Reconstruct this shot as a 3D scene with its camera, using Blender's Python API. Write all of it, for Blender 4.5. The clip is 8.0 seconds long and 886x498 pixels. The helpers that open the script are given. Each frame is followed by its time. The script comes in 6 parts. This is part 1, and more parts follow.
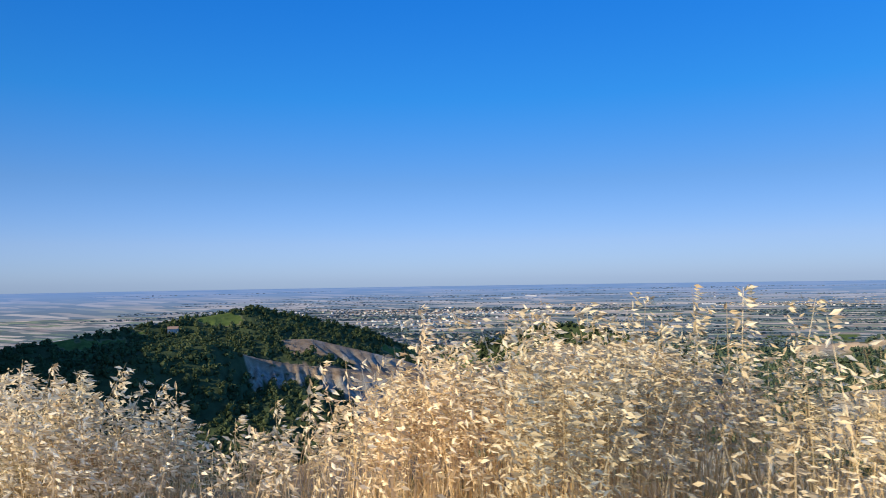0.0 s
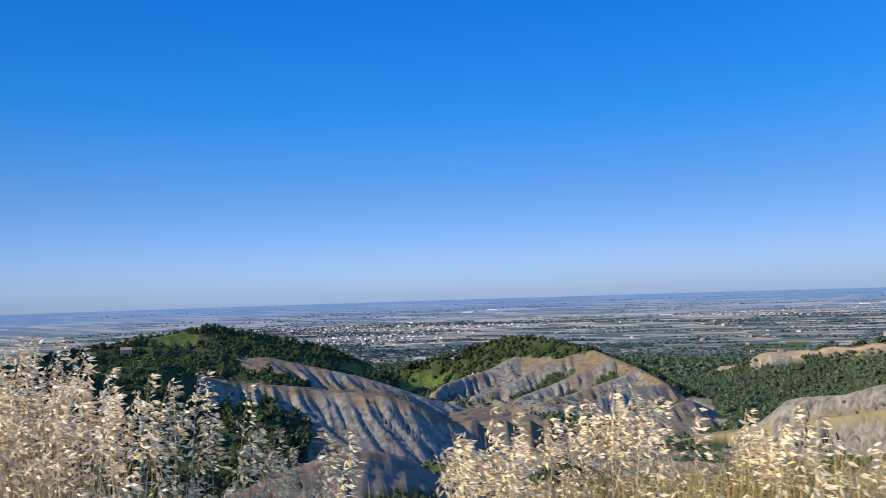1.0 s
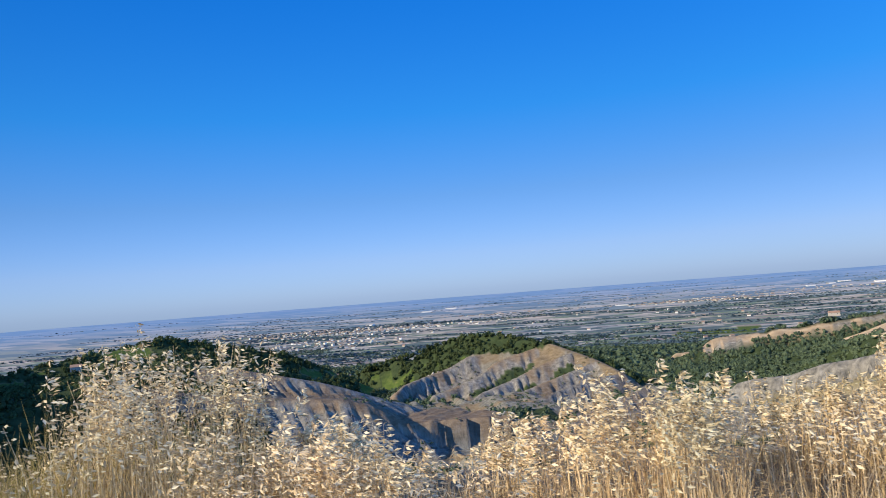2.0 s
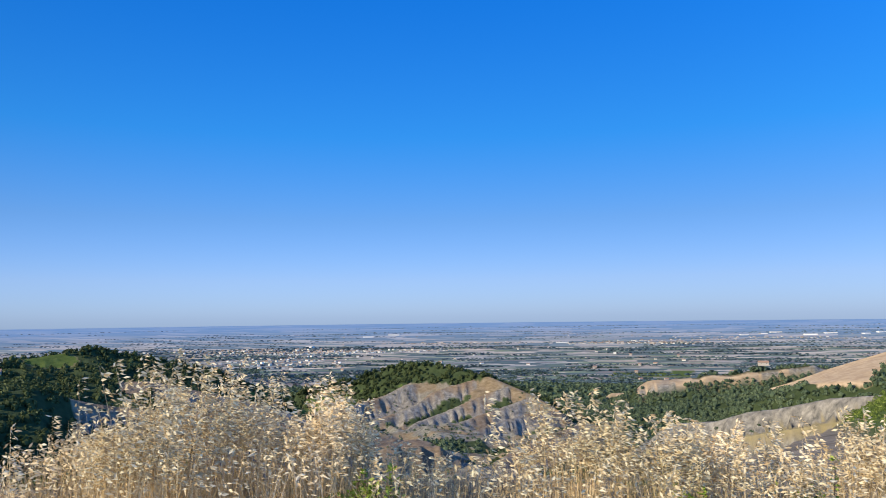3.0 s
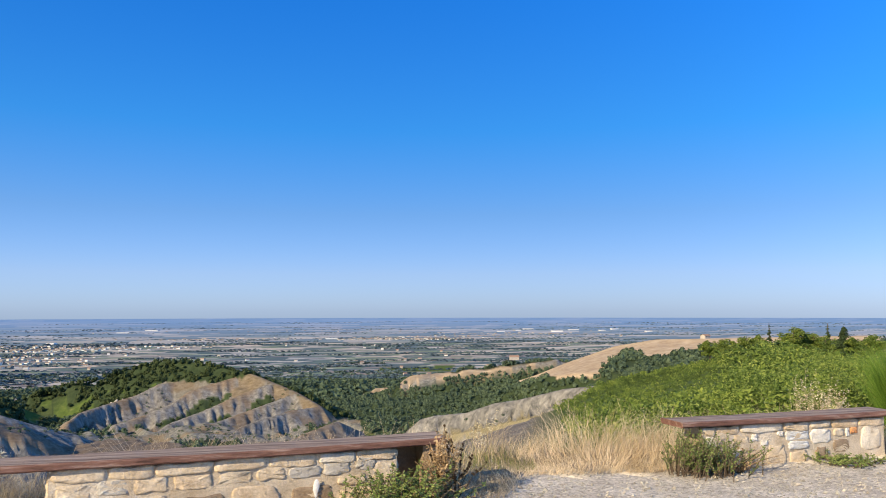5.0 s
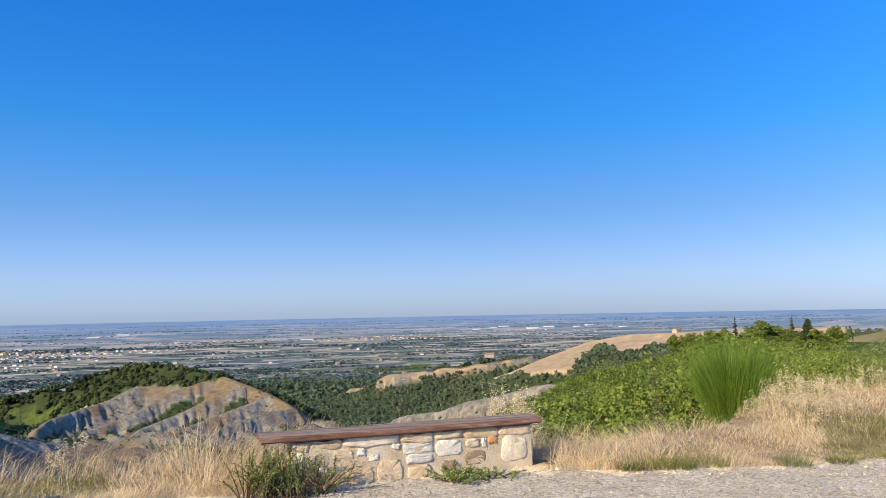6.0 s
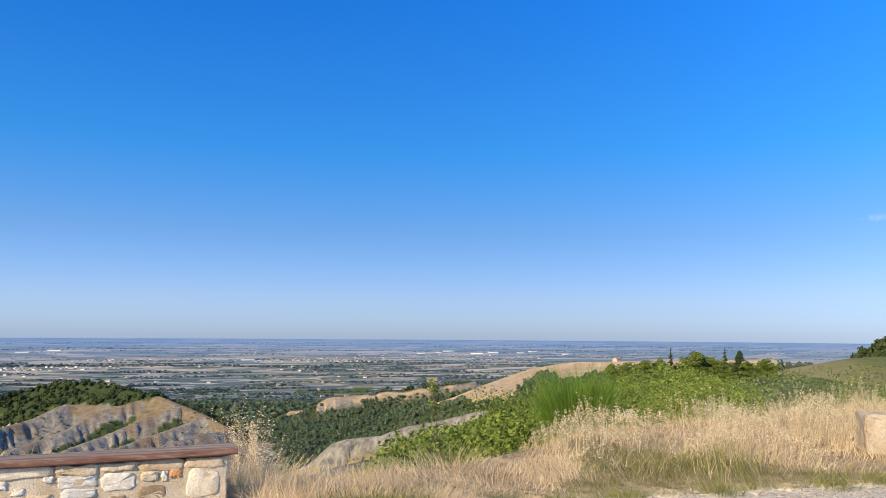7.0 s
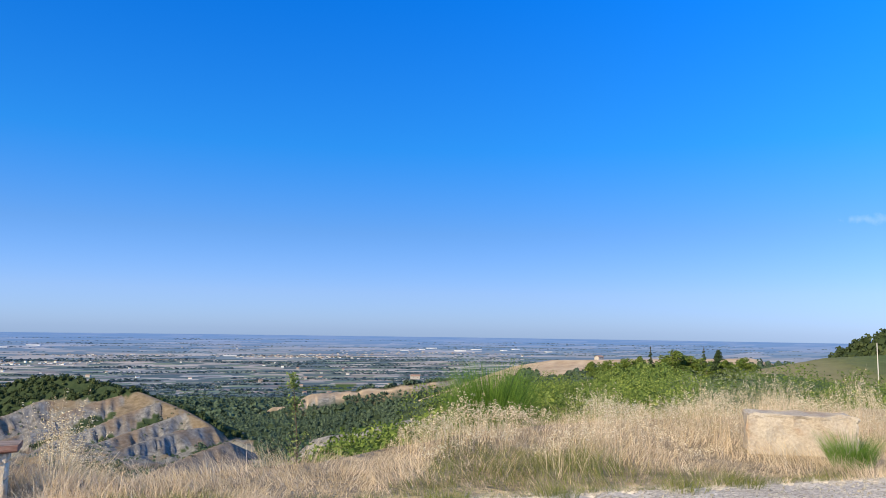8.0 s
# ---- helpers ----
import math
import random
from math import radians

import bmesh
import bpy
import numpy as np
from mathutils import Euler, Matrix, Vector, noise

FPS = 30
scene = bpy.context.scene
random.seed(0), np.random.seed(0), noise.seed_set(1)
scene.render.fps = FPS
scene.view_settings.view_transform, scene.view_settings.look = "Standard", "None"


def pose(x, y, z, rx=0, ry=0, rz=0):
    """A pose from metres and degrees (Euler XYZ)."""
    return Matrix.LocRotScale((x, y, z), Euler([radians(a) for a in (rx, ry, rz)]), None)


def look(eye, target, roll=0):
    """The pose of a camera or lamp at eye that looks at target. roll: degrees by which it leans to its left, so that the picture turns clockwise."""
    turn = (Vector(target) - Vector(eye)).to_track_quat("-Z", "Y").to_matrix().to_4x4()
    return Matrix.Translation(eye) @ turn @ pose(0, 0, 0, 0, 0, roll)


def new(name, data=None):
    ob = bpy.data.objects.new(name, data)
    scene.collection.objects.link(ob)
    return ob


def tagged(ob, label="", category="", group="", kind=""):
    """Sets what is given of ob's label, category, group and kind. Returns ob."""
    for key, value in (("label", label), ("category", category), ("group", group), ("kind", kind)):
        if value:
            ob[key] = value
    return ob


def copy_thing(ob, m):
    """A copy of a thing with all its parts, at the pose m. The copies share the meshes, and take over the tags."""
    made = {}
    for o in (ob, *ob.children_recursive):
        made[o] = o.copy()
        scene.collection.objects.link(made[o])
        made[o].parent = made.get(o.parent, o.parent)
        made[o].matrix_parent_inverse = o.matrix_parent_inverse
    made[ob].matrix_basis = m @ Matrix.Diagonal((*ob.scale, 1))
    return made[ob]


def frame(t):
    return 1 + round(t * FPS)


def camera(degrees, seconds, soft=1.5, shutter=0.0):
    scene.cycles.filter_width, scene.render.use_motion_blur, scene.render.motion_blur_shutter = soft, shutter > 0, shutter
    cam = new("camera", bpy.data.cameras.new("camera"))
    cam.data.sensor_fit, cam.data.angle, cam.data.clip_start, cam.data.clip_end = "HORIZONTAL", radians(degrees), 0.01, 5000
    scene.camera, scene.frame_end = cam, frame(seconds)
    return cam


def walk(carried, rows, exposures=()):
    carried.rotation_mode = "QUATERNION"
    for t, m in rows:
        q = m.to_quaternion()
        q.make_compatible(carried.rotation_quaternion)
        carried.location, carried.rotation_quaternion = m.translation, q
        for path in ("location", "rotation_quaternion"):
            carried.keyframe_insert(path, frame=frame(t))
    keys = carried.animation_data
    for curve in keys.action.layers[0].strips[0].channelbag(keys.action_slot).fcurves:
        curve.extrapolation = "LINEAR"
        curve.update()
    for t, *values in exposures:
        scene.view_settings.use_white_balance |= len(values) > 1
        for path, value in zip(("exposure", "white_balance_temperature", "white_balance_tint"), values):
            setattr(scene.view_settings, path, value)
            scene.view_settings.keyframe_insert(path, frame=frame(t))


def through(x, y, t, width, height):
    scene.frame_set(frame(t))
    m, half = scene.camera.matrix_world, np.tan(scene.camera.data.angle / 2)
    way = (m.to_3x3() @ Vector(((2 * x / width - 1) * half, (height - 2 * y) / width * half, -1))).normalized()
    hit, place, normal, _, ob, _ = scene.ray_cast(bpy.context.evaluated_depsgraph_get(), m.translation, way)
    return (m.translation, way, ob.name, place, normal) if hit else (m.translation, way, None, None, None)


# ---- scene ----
cam = camera(62.0, 8.0, soft=0.8, shutter=0.04)

PATH = [
    (0, (-26.657, 1.515, 1.459), (-27.196, 3.44, 1.543), -0.9),
    (0.1, (-26.267, 1.48, 1.489), (-26.807, 3.404, 1.579), -0.7),
    (0.2, (-25.757, 1.506, 1.533), (-26.335, 3.42, 1.592), -1.1),
    (0.5, (-24.124, 1.505, 1.509), (-24.618, 3.442, 1.57), -1.4),
    (1, (-21.43, 1.499, 1.497), (-21.867, 3.447, 1.619), -1.8),
    (1.2, (-20.46, 1.5, 1.498), (-20.842, 3.46, 1.601), -3.4),
    (2.3, (-15.87, 1.501, 1.494), (-16.189, 3.471, 1.626), -4.3),
    (2.5, (-15.116, 1.487, 1.493), (-15.433, 3.456, 1.637), -3.7),
    (2.8, (-14.101, 1.46, 1.473), (-14.301, 3.445, 1.608), -1.3),
    (3, (-13.149, 1.558, 1.493), (-13.329, 3.542, 1.677), -0.7),
    (3.3, (-11.834, 1.506, 1.487), (-11.909, 3.499, 1.646), -2.1),
    (3.5, (-10.863, 1.497, 1.484), (-10.881, 3.489, 1.655), -0.8),
    (3.7, (-10.159, 1.503, 1.516), (-10.077, 3.485, 1.775), -0.6),
    (4, (-9.007, 1.507, 1.504), (-8.864, 3.49, 1.716), 0.3),
    (4.2, (-8.179, 1.499, 1.532), (-7.963, 3.477, 1.737), 0.5),
    (5.3, (-2.94, 1.514, 1.553), (-2.496, 3.46, 1.668), -0),
    (5.5, (-2.147, 1.527, 1.525), (-1.719, 3.48, 1.575), 0.8),
    (6, (-0.528, 1.475, 1.544), (-0.04, 3.408, 1.709), -1.1),
    (6.5, (0.803, 1.491, 1.501), (1.38, 3.399, 1.664), -0.3),
    (7, (1.81, 1.497, 1.493), (2.432, 3.384, 1.721), 0.4),
    (7.5, (2.654, 1.481, 1.471), (3.317, 3.354, 1.695), 2.4),
    (8, (3.384, 1.512, 1.444), (4.046, 3.387, 1.665), 0.8),
]
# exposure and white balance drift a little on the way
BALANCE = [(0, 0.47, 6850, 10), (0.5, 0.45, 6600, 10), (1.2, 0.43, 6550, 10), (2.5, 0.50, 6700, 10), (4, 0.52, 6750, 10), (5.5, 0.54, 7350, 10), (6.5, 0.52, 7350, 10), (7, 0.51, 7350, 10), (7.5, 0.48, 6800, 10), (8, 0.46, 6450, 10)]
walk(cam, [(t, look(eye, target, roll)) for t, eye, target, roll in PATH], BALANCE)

# ---- daylight ----
SUN_AZ = Vector((-0.84, -0.54, 0)).normalized()
SUN_EL = radians(26)
CLOUD = (0.7535, 0.6429, 0.1377)
world = bpy.data.worlds.new("sky")
scene.world = world
world.use_nodes = True
wn = world.node_tree.nodes
wl = world.node_tree.links
sky = wn.new("ShaderNodeTexSky")
sky.sky_type = "NISHITA"
sky.sun_disc = False
sky.sun_elevation = SUN_EL
sky.sun_rotation = -math.atan2(SUN_AZ.x, SUN_AZ.y)
sky.altitude = 300
sky.air_density = 1.0
sky.dust_density = 0.3
sky.ozone_density = 3.0
# clear dry air: bluer upward, a pale violet band along the horizon; greyed above the view for less blue shade
coord = wn.new("ShaderNodeTexCoord")
axes = wn.new("ShaderNodeSeparateXYZ")
clear = wn.new("ShaderNodeValToRGB")
for at, col in ((0.0, (0.232, 0.335, 0.68)), (0.05, (0.258, 0.338, 0.61)), (0.13, (0.193, 0.33, 0.56)), (0.24, (0.064, 0.375, 0.70)), (0.45, (0.010, 0.388, 0.91)), (0.62, (0.13, 0.38, 0.66)), (0.8, (0.24, 0.37, 0.52))):
    if at in (0.0, 0.8):
        stop = clear.color_ramp.elements[0 if at == 0.0 else -1]
    else:
        stop = clear.color_ramp.elements.new(at)
    stop.position = at
    stop.color = (*col, 1)
tinted = wn.new("ShaderNodeMix")
tinted.data_type = "RGBA"
tinted.blend_type = "MULTIPLY"
tinted.inputs[0].default_value = 1.0
wl.new(coord.outputs["Generated"], axes.inputs[0])
wl.new(axes.outputs["Z"], clear.inputs[0])
# towards the sun, out of view, the sky is whitened to take blue out of the shade
toward = wn.new("ShaderNodeVectorMath")
toward.operation = "DOT_PRODUCT"
toward.inputs[1].default_value = SUN_AZ * math.cos(SUN_EL) + Vector((0, 0, math.sin(SUN_EL)))
glow = wn.new("ShaderNodeMapRange")
glow.interpolation_type = "SMOOTHSTEP"
glow.inputs["From Min"].default_value = 0.32
glow.inputs["From Max"].default_value = 0.95
whiter = wn.new("ShaderNodeMix")
whiter.data_type = "RGBA"
whiter.inputs[7].default_value = (0.62, 0.52, 0.46, 1)
wl.new(coord.outputs["Generated"], toward.inputs[0])
wl.new(toward.outputs["Value"], glow.inputs["Value"])
wl.new(glow.outputs[0], whiter.inputs[0])
wl.new(clear.outputs[0], whiter.inputs[6])
wl.new(sky.outputs[0], tinted.inputs[6])
wl.new(whiter.outputs[2], tinted.inputs[7])
# one small fair-weather cloud, thin and torn
wisp_at = wn.new("ShaderNodeVectorMath")
wisp_at.operation = "SUBTRACT"
wisp_at.inputs[1].default_value = CLOUD
wisp_shape = wn.new("ShaderNodeVectorMath")
wisp_shape.operation = "MULTIPLY"
wisp_shape.inputs[1].default_value = (40, 40, 130)
wisp_far = wn.new("ShaderNodeVectorMath")
wisp_far.operation = "LENGTH"
torn = wn.new("ShaderNodeTexNoise")
torn.inputs["Scale"].default_value = 75
torn.inputs["Detail"].default_value = 5
ragged = wn.new("ShaderNodeMath")
ragged.operation = "MULTIPLY_ADD"
ragged.inputs[1].default_value = -2.6
ragged.inputs[2].default_value = 1.75
cover = wn.new("ShaderNodeMath")
cover.operation = "ADD"
thin = wn.new("ShaderNodeMapRange")
thin.inputs["From Min"].default_value = 1.35
thin.inputs["From Max"].default_value = 0.7
thin.inputs["To Max"].default_value = 0.14
clouded = wn.new("ShaderNodeMix")
clouded.data_type = "RGBA"
clouded.inputs[7].default_value = (2.6, 2.9, 3.5, 1)
wl.new(coord.outputs["Generated"], wisp_at.inputs[0])
wl.new(wisp_at.outputs[0], wisp_shape.inputs[0])
wl.new(wisp_shape.outputs[0], wisp_far.inputs[0])
wl.new(coord.outputs["Generated"], torn.inputs["Vector"])
wl.new(torn.outputs["Fac"], ragged.inputs[0])
wl.new(wisp_far.outputs["Value"], cover.inputs[0])
wl.new(ragged.outputs[0], cover.inputs[1])
wl.new(cover.outputs[0], thin.inputs["Value"])
wl.new(thin.outputs[0], clouded.inputs[0])
wl.new(tinted.outputs[2], clouded.inputs[6])
wl.new(clouded.outputs[2], wn["Background"].inputs["Color"])
tilt = wn.new("ShaderNodeMath")
tilt.operation = "MULTIPLY_ADD"
tilt.inputs[1].default_value = 0.105
tilt.inputs[2].default_value = 0.190
wl.new(axes.outputs["X"], tilt.inputs[0])
wl.new(tilt.outputs[0], wn["Background"].inputs["Strength"])
sun = new("sun", bpy.data.lights.new("sun", "SUN"))
sun.data.energy = 5.0
sun.data.angle = radians(0.55)
sun.data.color = (1.0, 0.87, 0.68)
sun.matrix_world = look((0, 0, 60), Vector((0, 0, 60)) - (SUN_AZ * math.cos(SUN_EL) + Vector((0, 0, math.sin(SUN_EL)))))
scene.view_settings.exposure = 0.45


# ---- small tools ----
rng = np.random.default_rng(7)


def mesh_np(name, v, f, mats, smooth=False, attrs=None, index=None):
    """A mesh from arrays of corners and of three- or four-cornered faces."""
    v, f = np.asarray(v, np.float32), np.asarray(f, np.int32)
    me = bpy.data.meshes.new(name)
    k = f.shape[1]
    me.vertices.add(len(v))
    me.vertices.foreach_set("co", v.ravel())
    me.loops.add(f.size)
    me.loops.foreach_set("vertex_index", f.ravel())
    me.polygons.add(len(f))
    me.polygons.foreach_set("loop_start", np.arange(0, f.size, k, dtype=np.int32))
    me.polygons.foreach_set("use_smooth", np.full(len(f), smooth))
    for m in mats if isinstance(mats, (list, tuple)) else [mats]:
        me.materials.append(m)
    if index is not None:
        me.polygons.foreach_set("material_index", np.asarray(index, np.int32))
    for key, value in (attrs or {}).items():
        me.attributes.new(key, "FLOAT", "POINT").data.foreach_set("value", np.asarray(value, np.float32))
    me.update(calc_edges=True)
    return me


def thing(name, label, category, group="", kind="", place=(0, 0, 0), turn=0.0):
    ob = tagged(new(name), label, category, group, kind)
    ob.matrix_world = pose(*place, 0, 0, turn)
    return ob


def part(name, data, material, parent, label=""):
    """One mesh object under a thing or under a part; data is a bmesh or a mesh."""
    if isinstance(data, bmesh.types.BMesh):
        me = bpy.data.meshes.new(name)
        data.to_mesh(me)
        data.free()
        me.materials.append(material)
    else:
        me = data
    ob = tagged(new(name, me), label)
    ob.parent = parent
    return ob


GRID = np.random.default_rng(3).random((256, 256))


def vnoise(x, y):
    """Smooth noise in 0..1 on a unit lattice."""
    xi, yi = np.floor(x).astype(int), np.floor(y).astype(int)
    fx, fy = x - xi, y - yi
    fx, fy = fx * fx * (3 - 2 * fx), fy * fy * (3 - 2 * fy)
    g = lambda a, b: GRID[a & 255, b & 255]
    return (g(xi, yi) * (1 - fx) + g(xi + 1, yi) * fx) * (1 - fy) + (g(xi, yi + 1) * (1 - fx) + g(xi + 1, yi + 1) * fx) * fy


def fbm(x, y, octaves=4):
    total, amp, norm = 0.0, 1.0, 0.0
    for k in range(octaves):
        total = total + amp * vnoise(x * 2**k + 17.3 * k, y * 2**k + 9.1 * k)
        norm += amp
        amp *= 0.5
    return total / norm


def ease(x, a, b):
    t = np.clip((x - a) / (b - a), 0, 1)
    return t * t * (3 - 2 * t)


# ---- materials ----
def nodes_of(name):
    m = bpy.data.materials.new(name)
    m.use_nodes = True
    return m, m.node_tree.nodes, m.node_tree.links, m.node_tree.nodes["Principled BSDF"]


def ramp_node(n, stops, interpolation="LINEAR"):
    r = n.new("ShaderNodeValToRGB")
    r.color_ramp.interpolation = interpolation
    while len(r.color_ramp.elements) < len(stops):
        r.color_ramp.elements.new(0.5)
    for e, (at, col) in zip(r.color_ramp.elements, stops):
        e.position = at
        e.color = (*col, 1)
    return r


def noise_node(n, l, scale, detail=4, rough=0.6, stretch=None):
    geo = n.new("ShaderNodeNewGeometry")
    tex = n.new("ShaderNodeTexNoise")
    tex.inputs["Scale"].default_value = scale
    tex.inputs["Detail"].default_value = detail
    tex.inputs["Roughness"].default_value = rough
    if stretch:
        mp = n.new("ShaderNodeMapping")
        mp.inputs["Scale"].default_value = stretch
        l.new(geo.outputs["Position"], mp.inputs["Vector"])
        l.new(mp.outputs[0], tex.inputs["Vector"])
    else:
        l.new(geo.outputs["Position"], tex.inputs["Vector"])
    return tex


def mix_node(n, l, a, b, fac, blend="MIX"):
    mx = n.new("ShaderNodeMix")
    mx.data_type = "RGBA"
    mx.blend_type = blend
    for socket, value in ((mx.inputs[6], a), (mx.inputs[7], b), (mx.inputs[0], fac)):
        if isinstance(value, bpy.types.NodeSocket):
            l.new(value, socket)
        elif isinstance(value, tuple):
            socket.default_value = (*value, 1)
        else:
            socket.default_value = value
    return mx.outputs[2]


def surface(name, stops, scale, fine=None, rough=0.85, bump=0.0, bump_scale=None, stretch=None, fine_amount=0.5):
    """A dull surface with two scales of colour change and a fine relief."""
    m, n, l, b = nodes_of(name)
    big = noise_node(n, l, scale, 5, 0.6, stretch)
    r = ramp_node(n, stops)
    l.new(big.outputs["Fac"], r.inputs[0])
    small = noise_node(n, l, fine or scale * 9, 3, 0.7, stretch)
    grey = ramp_node(n, [(0.25, (0.45, 0.45, 0.45)), (0.75, (1.35, 1.35, 1.35))])
    l.new(small.outputs["Fac"], grey.inputs[0])
    col = mix_node(n, l, r.outputs[0], grey.outputs[0], fine_amount, "MULTIPLY")
    l.new(col, b.inputs["Base Color"])
    b.inputs["Roughness"].default_value = rough
    b.inputs["Specular IOR Level"].default_value = 0.25
    if bump:
        bp = n.new("ShaderNodeBump")
        bp.inputs["Strength"].default_value = bump
        bp.inputs["Distance"].default_value = 0.02
        t = noise_node(n, l, bump_scale or scale * 12, 4, 0.7, stretch)
        l.new(t.outputs["Fac"], bp.inputs["Height"])
        l.new(bp.outputs[0], b.inputs["Normal"])
    return m


def foliage(name, dark, mid, light, patch=0.1, through=0.25, patch_cols=None):
    """Leaves or blades: each piece its own tone, with slow drifts from plant to plant."""
    m, n, l, b = nodes_of(name)
    geo = n.new("ShaderNodeNewGeometry")
    r = ramp_node(n, [(0.0, dark), (0.5, mid), (1.0, light)])
    l.new(geo.outputs["Random Per Island"], r.inputs[0])
    drift = noise_node(n, l, patch, 3)
    tint = ramp_node(n, patch_cols or [(0.3, (0.7, 0.75, 0.7)), (0.7, (1.25, 1.2, 1.1))])
    l.new(drift.outputs["Fac"], tint.inputs[0])
    col = mix_node(n, l, r.outputs[0], tint.outputs[0], 1.0, "MULTIPLY")
    l.new(col, b.inputs["Base Color"])
    b.inputs["Roughness"].default_value = 0.65
    b.inputs["Specular IOR Level"].default_value = 0.2
    trans = n.new("ShaderNodeBsdfTranslucent")
    l.new(col, trans.inputs["Color"])
    add = n.new("ShaderNodeMixShader")
    add.inputs[0].default_value = through
    l.new(b.outputs[0], add.inputs[1])
    l.new(trans.outputs[0], add.inputs[2])
    l.new(add.outputs[0], n["Material Output"].inputs["Surface"])
    return m


def ground_material():
    """One sheet: dry grass, clay, bare soil, meadow, wood floor, ploughed fields; which lies where comes with the mesh."""
    m, n, l, b = nodes_of("ground_cover")

    def cover(key):
        a = n.new("ShaderNodeAttribute")
        a.attribute_name = key
        return a.outputs["Fac"]

    def layer(stops, scale, stretch=None, detail=6):
        t = noise_node(n, l, scale, detail, 0.65, stretch)
        r = ramp_node(n, stops)
        l.new(t.outputs["Fac"], r.inputs[0])
        return r.outputs[0]

    straw = layer([(0.3, (0.22, 0.17, 0.105)), (0.5, (0.36, 0.285, 0.185)), (0.7, (0.44, 0.36, 0.255))], 2.6, None, 9)
    clay = layer([(0.32, (0.075, 0.077, 0.077)), (0.44, (0.16, 0.158, 0.152)), (0.55, (0.23, 0.224, 0.212)), (0.67, (0.325, 0.316, 0.298))], 0.16, (1, 1, 0.3), 10)
    soil = layer([(0.3, (0.12, 0.088, 0.062)), (0.5, (0.20, 0.154, 0.114)), (0.7, (0.27, 0.22, 0.168))], 0.10, (1, 1, 3), 9)
    tilled = layer([(0.3, (0.33, 0.245, 0.17)), (0.5, (0.43, 0.335, 0.235)), (0.7, (0.52, 0.42, 0.31))], 0.05, (1, 1, 4), 7)
    meadow = layer([(0.3, (0.05, 0.085, 0.022)), (0.6, (0.09, 0.13, 0.035)), (0.75, (0.16, 0.17, 0.06))], 0.12)
    wood = layer([(0.3, (0.025, 0.042, 0.02)), (0.7, (0.055, 0.078, 0.036))], 0.1)
    specks = ramp_node(n, [(0.32, (0.35, 0.33, 0.30)), (0.44, (0.92, 0.92, 0.92)), (0.60, (1.05, 1.05, 1.05)), (0.72, (1.35, 1.35, 1.35))])
    l.new(noise_node(n, l, 24, 4, 0.75).outputs["Fac"], specks.inputs[0])
    gravel = layer([(0.3, (0.46, 0.405, 0.34)), (0.5, (0.575, 0.52, 0.445)), (0.7, (0.68, 0.62, 0.54))], 2.2, None, 10)
    gravel = mix_node(n, l, gravel, specks.outputs[0], 0.7, "MULTIPLY")
    chips = n.new("ShaderNodeTexVoronoi")
    chips.inputs["Scale"].default_value = 38
    l.new(n.new("ShaderNodeNewGeometry").outputs["Position"], chips.inputs["Vector"])
    chip_tone = ramp_node(n, [(0.0, (0.55, 0.54, 0.52)), (0.35, (0.85, 0.85, 0.85)), (0.7, (1.05, 1.05, 1.05)), (1.0, (1.35, 1.34, 1.32))])
    split = n.new("ShaderNodeSeparateColor")
    l.new(chips.outputs["Color"], split.inputs[0])
    l.new(split.outputs[0], chip_tone.inputs[0])
    gravel = mix_node(n, l, gravel, chip_tone.outputs[0], 0.75, "MULTIPLY")
    # the plain: a patchwork of fields, tones greyed for haze
    geo = n.new("ShaderNodeNewGeometry")
    mp = n.new("ShaderNodeMapping")
    mp.inputs["Rotation"].default_value = (0, 0, 0.12)
    mp.inputs["Scale"].default_value = (0.0095, 0.033, 0.0)
    l.new(geo.outputs["Position"], mp.inputs["Vector"])
    vor = n.new("ShaderNodeTexVoronoi")
    vor.distance = "CHEBYCHEV"
    vor.inputs["Scale"].default_value = 1.0
    l.new(mp.outputs[0], vor.inputs["Vector"])
    sep = n.new("ShaderNodeSeparateColor")
    l.new(vor.outputs["Color"], sep.inputs[0])
    plots = ramp_node(n, [(0.0, (0.10, 0.14, 0.145)), (0.16, (0.37, 0.335, 0.30)), (0.27, (0.17, 0.215, 0.165)), (0.42, (0.43, 0.38, 0.325)),
                          (0.52, (0.25, 0.22, 0.21)), (0.60, (0.12, 0.155, 0.155)), (0.76, (0.20, 0.25, 0.17)), (0.83, (0.30, 0.295, 0.27)), (0.92, (0.52, 0.455, 0.39))], "CONSTANT")
    l.new(sep.outputs[0], plots.inputs[0])
    # bluish haze multiplied into the field colours in slow drifts
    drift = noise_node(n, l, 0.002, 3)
    haze_tint = ramp_node(n, [(0.35, (0.72, 0.84, 1.0)), (0.65, (1.02, 1.02, 1.04))])
    l.new(drift.outputs["Fac"], haze_tint.inputs[0])
    fields = mix_node(n, l, plots.outputs[0], haze_tint.outputs[0], 1.0, "MULTIPLY")
    crop = noise_node(n, l, 0.03, 5, 0.75, (0.5, 1.6, 1))
    rows = ramp_node(n, [(0.3, (0.6, 0.65, 0.68)), (0.7, (1.3, 1.25, 1.2))])
    l.new(crop.outputs["Fac"], rows.inputs[0])
    fields = mix_node(n, l, fields, rows.outputs[0], 0.8, "MULTIPLY")
    col = straw
    for key, some in (("soil", soil), ("tilled", tilled), ("clay", clay), ("meadow", meadow), ("wood", wood), ("fields", fields), ("gravel", gravel)):
        col = mix_node(n, l, col, some, cover(key))
    l.new(col, b.inputs["Base Color"])
    b.inputs["Roughness"].default_value = 0.95
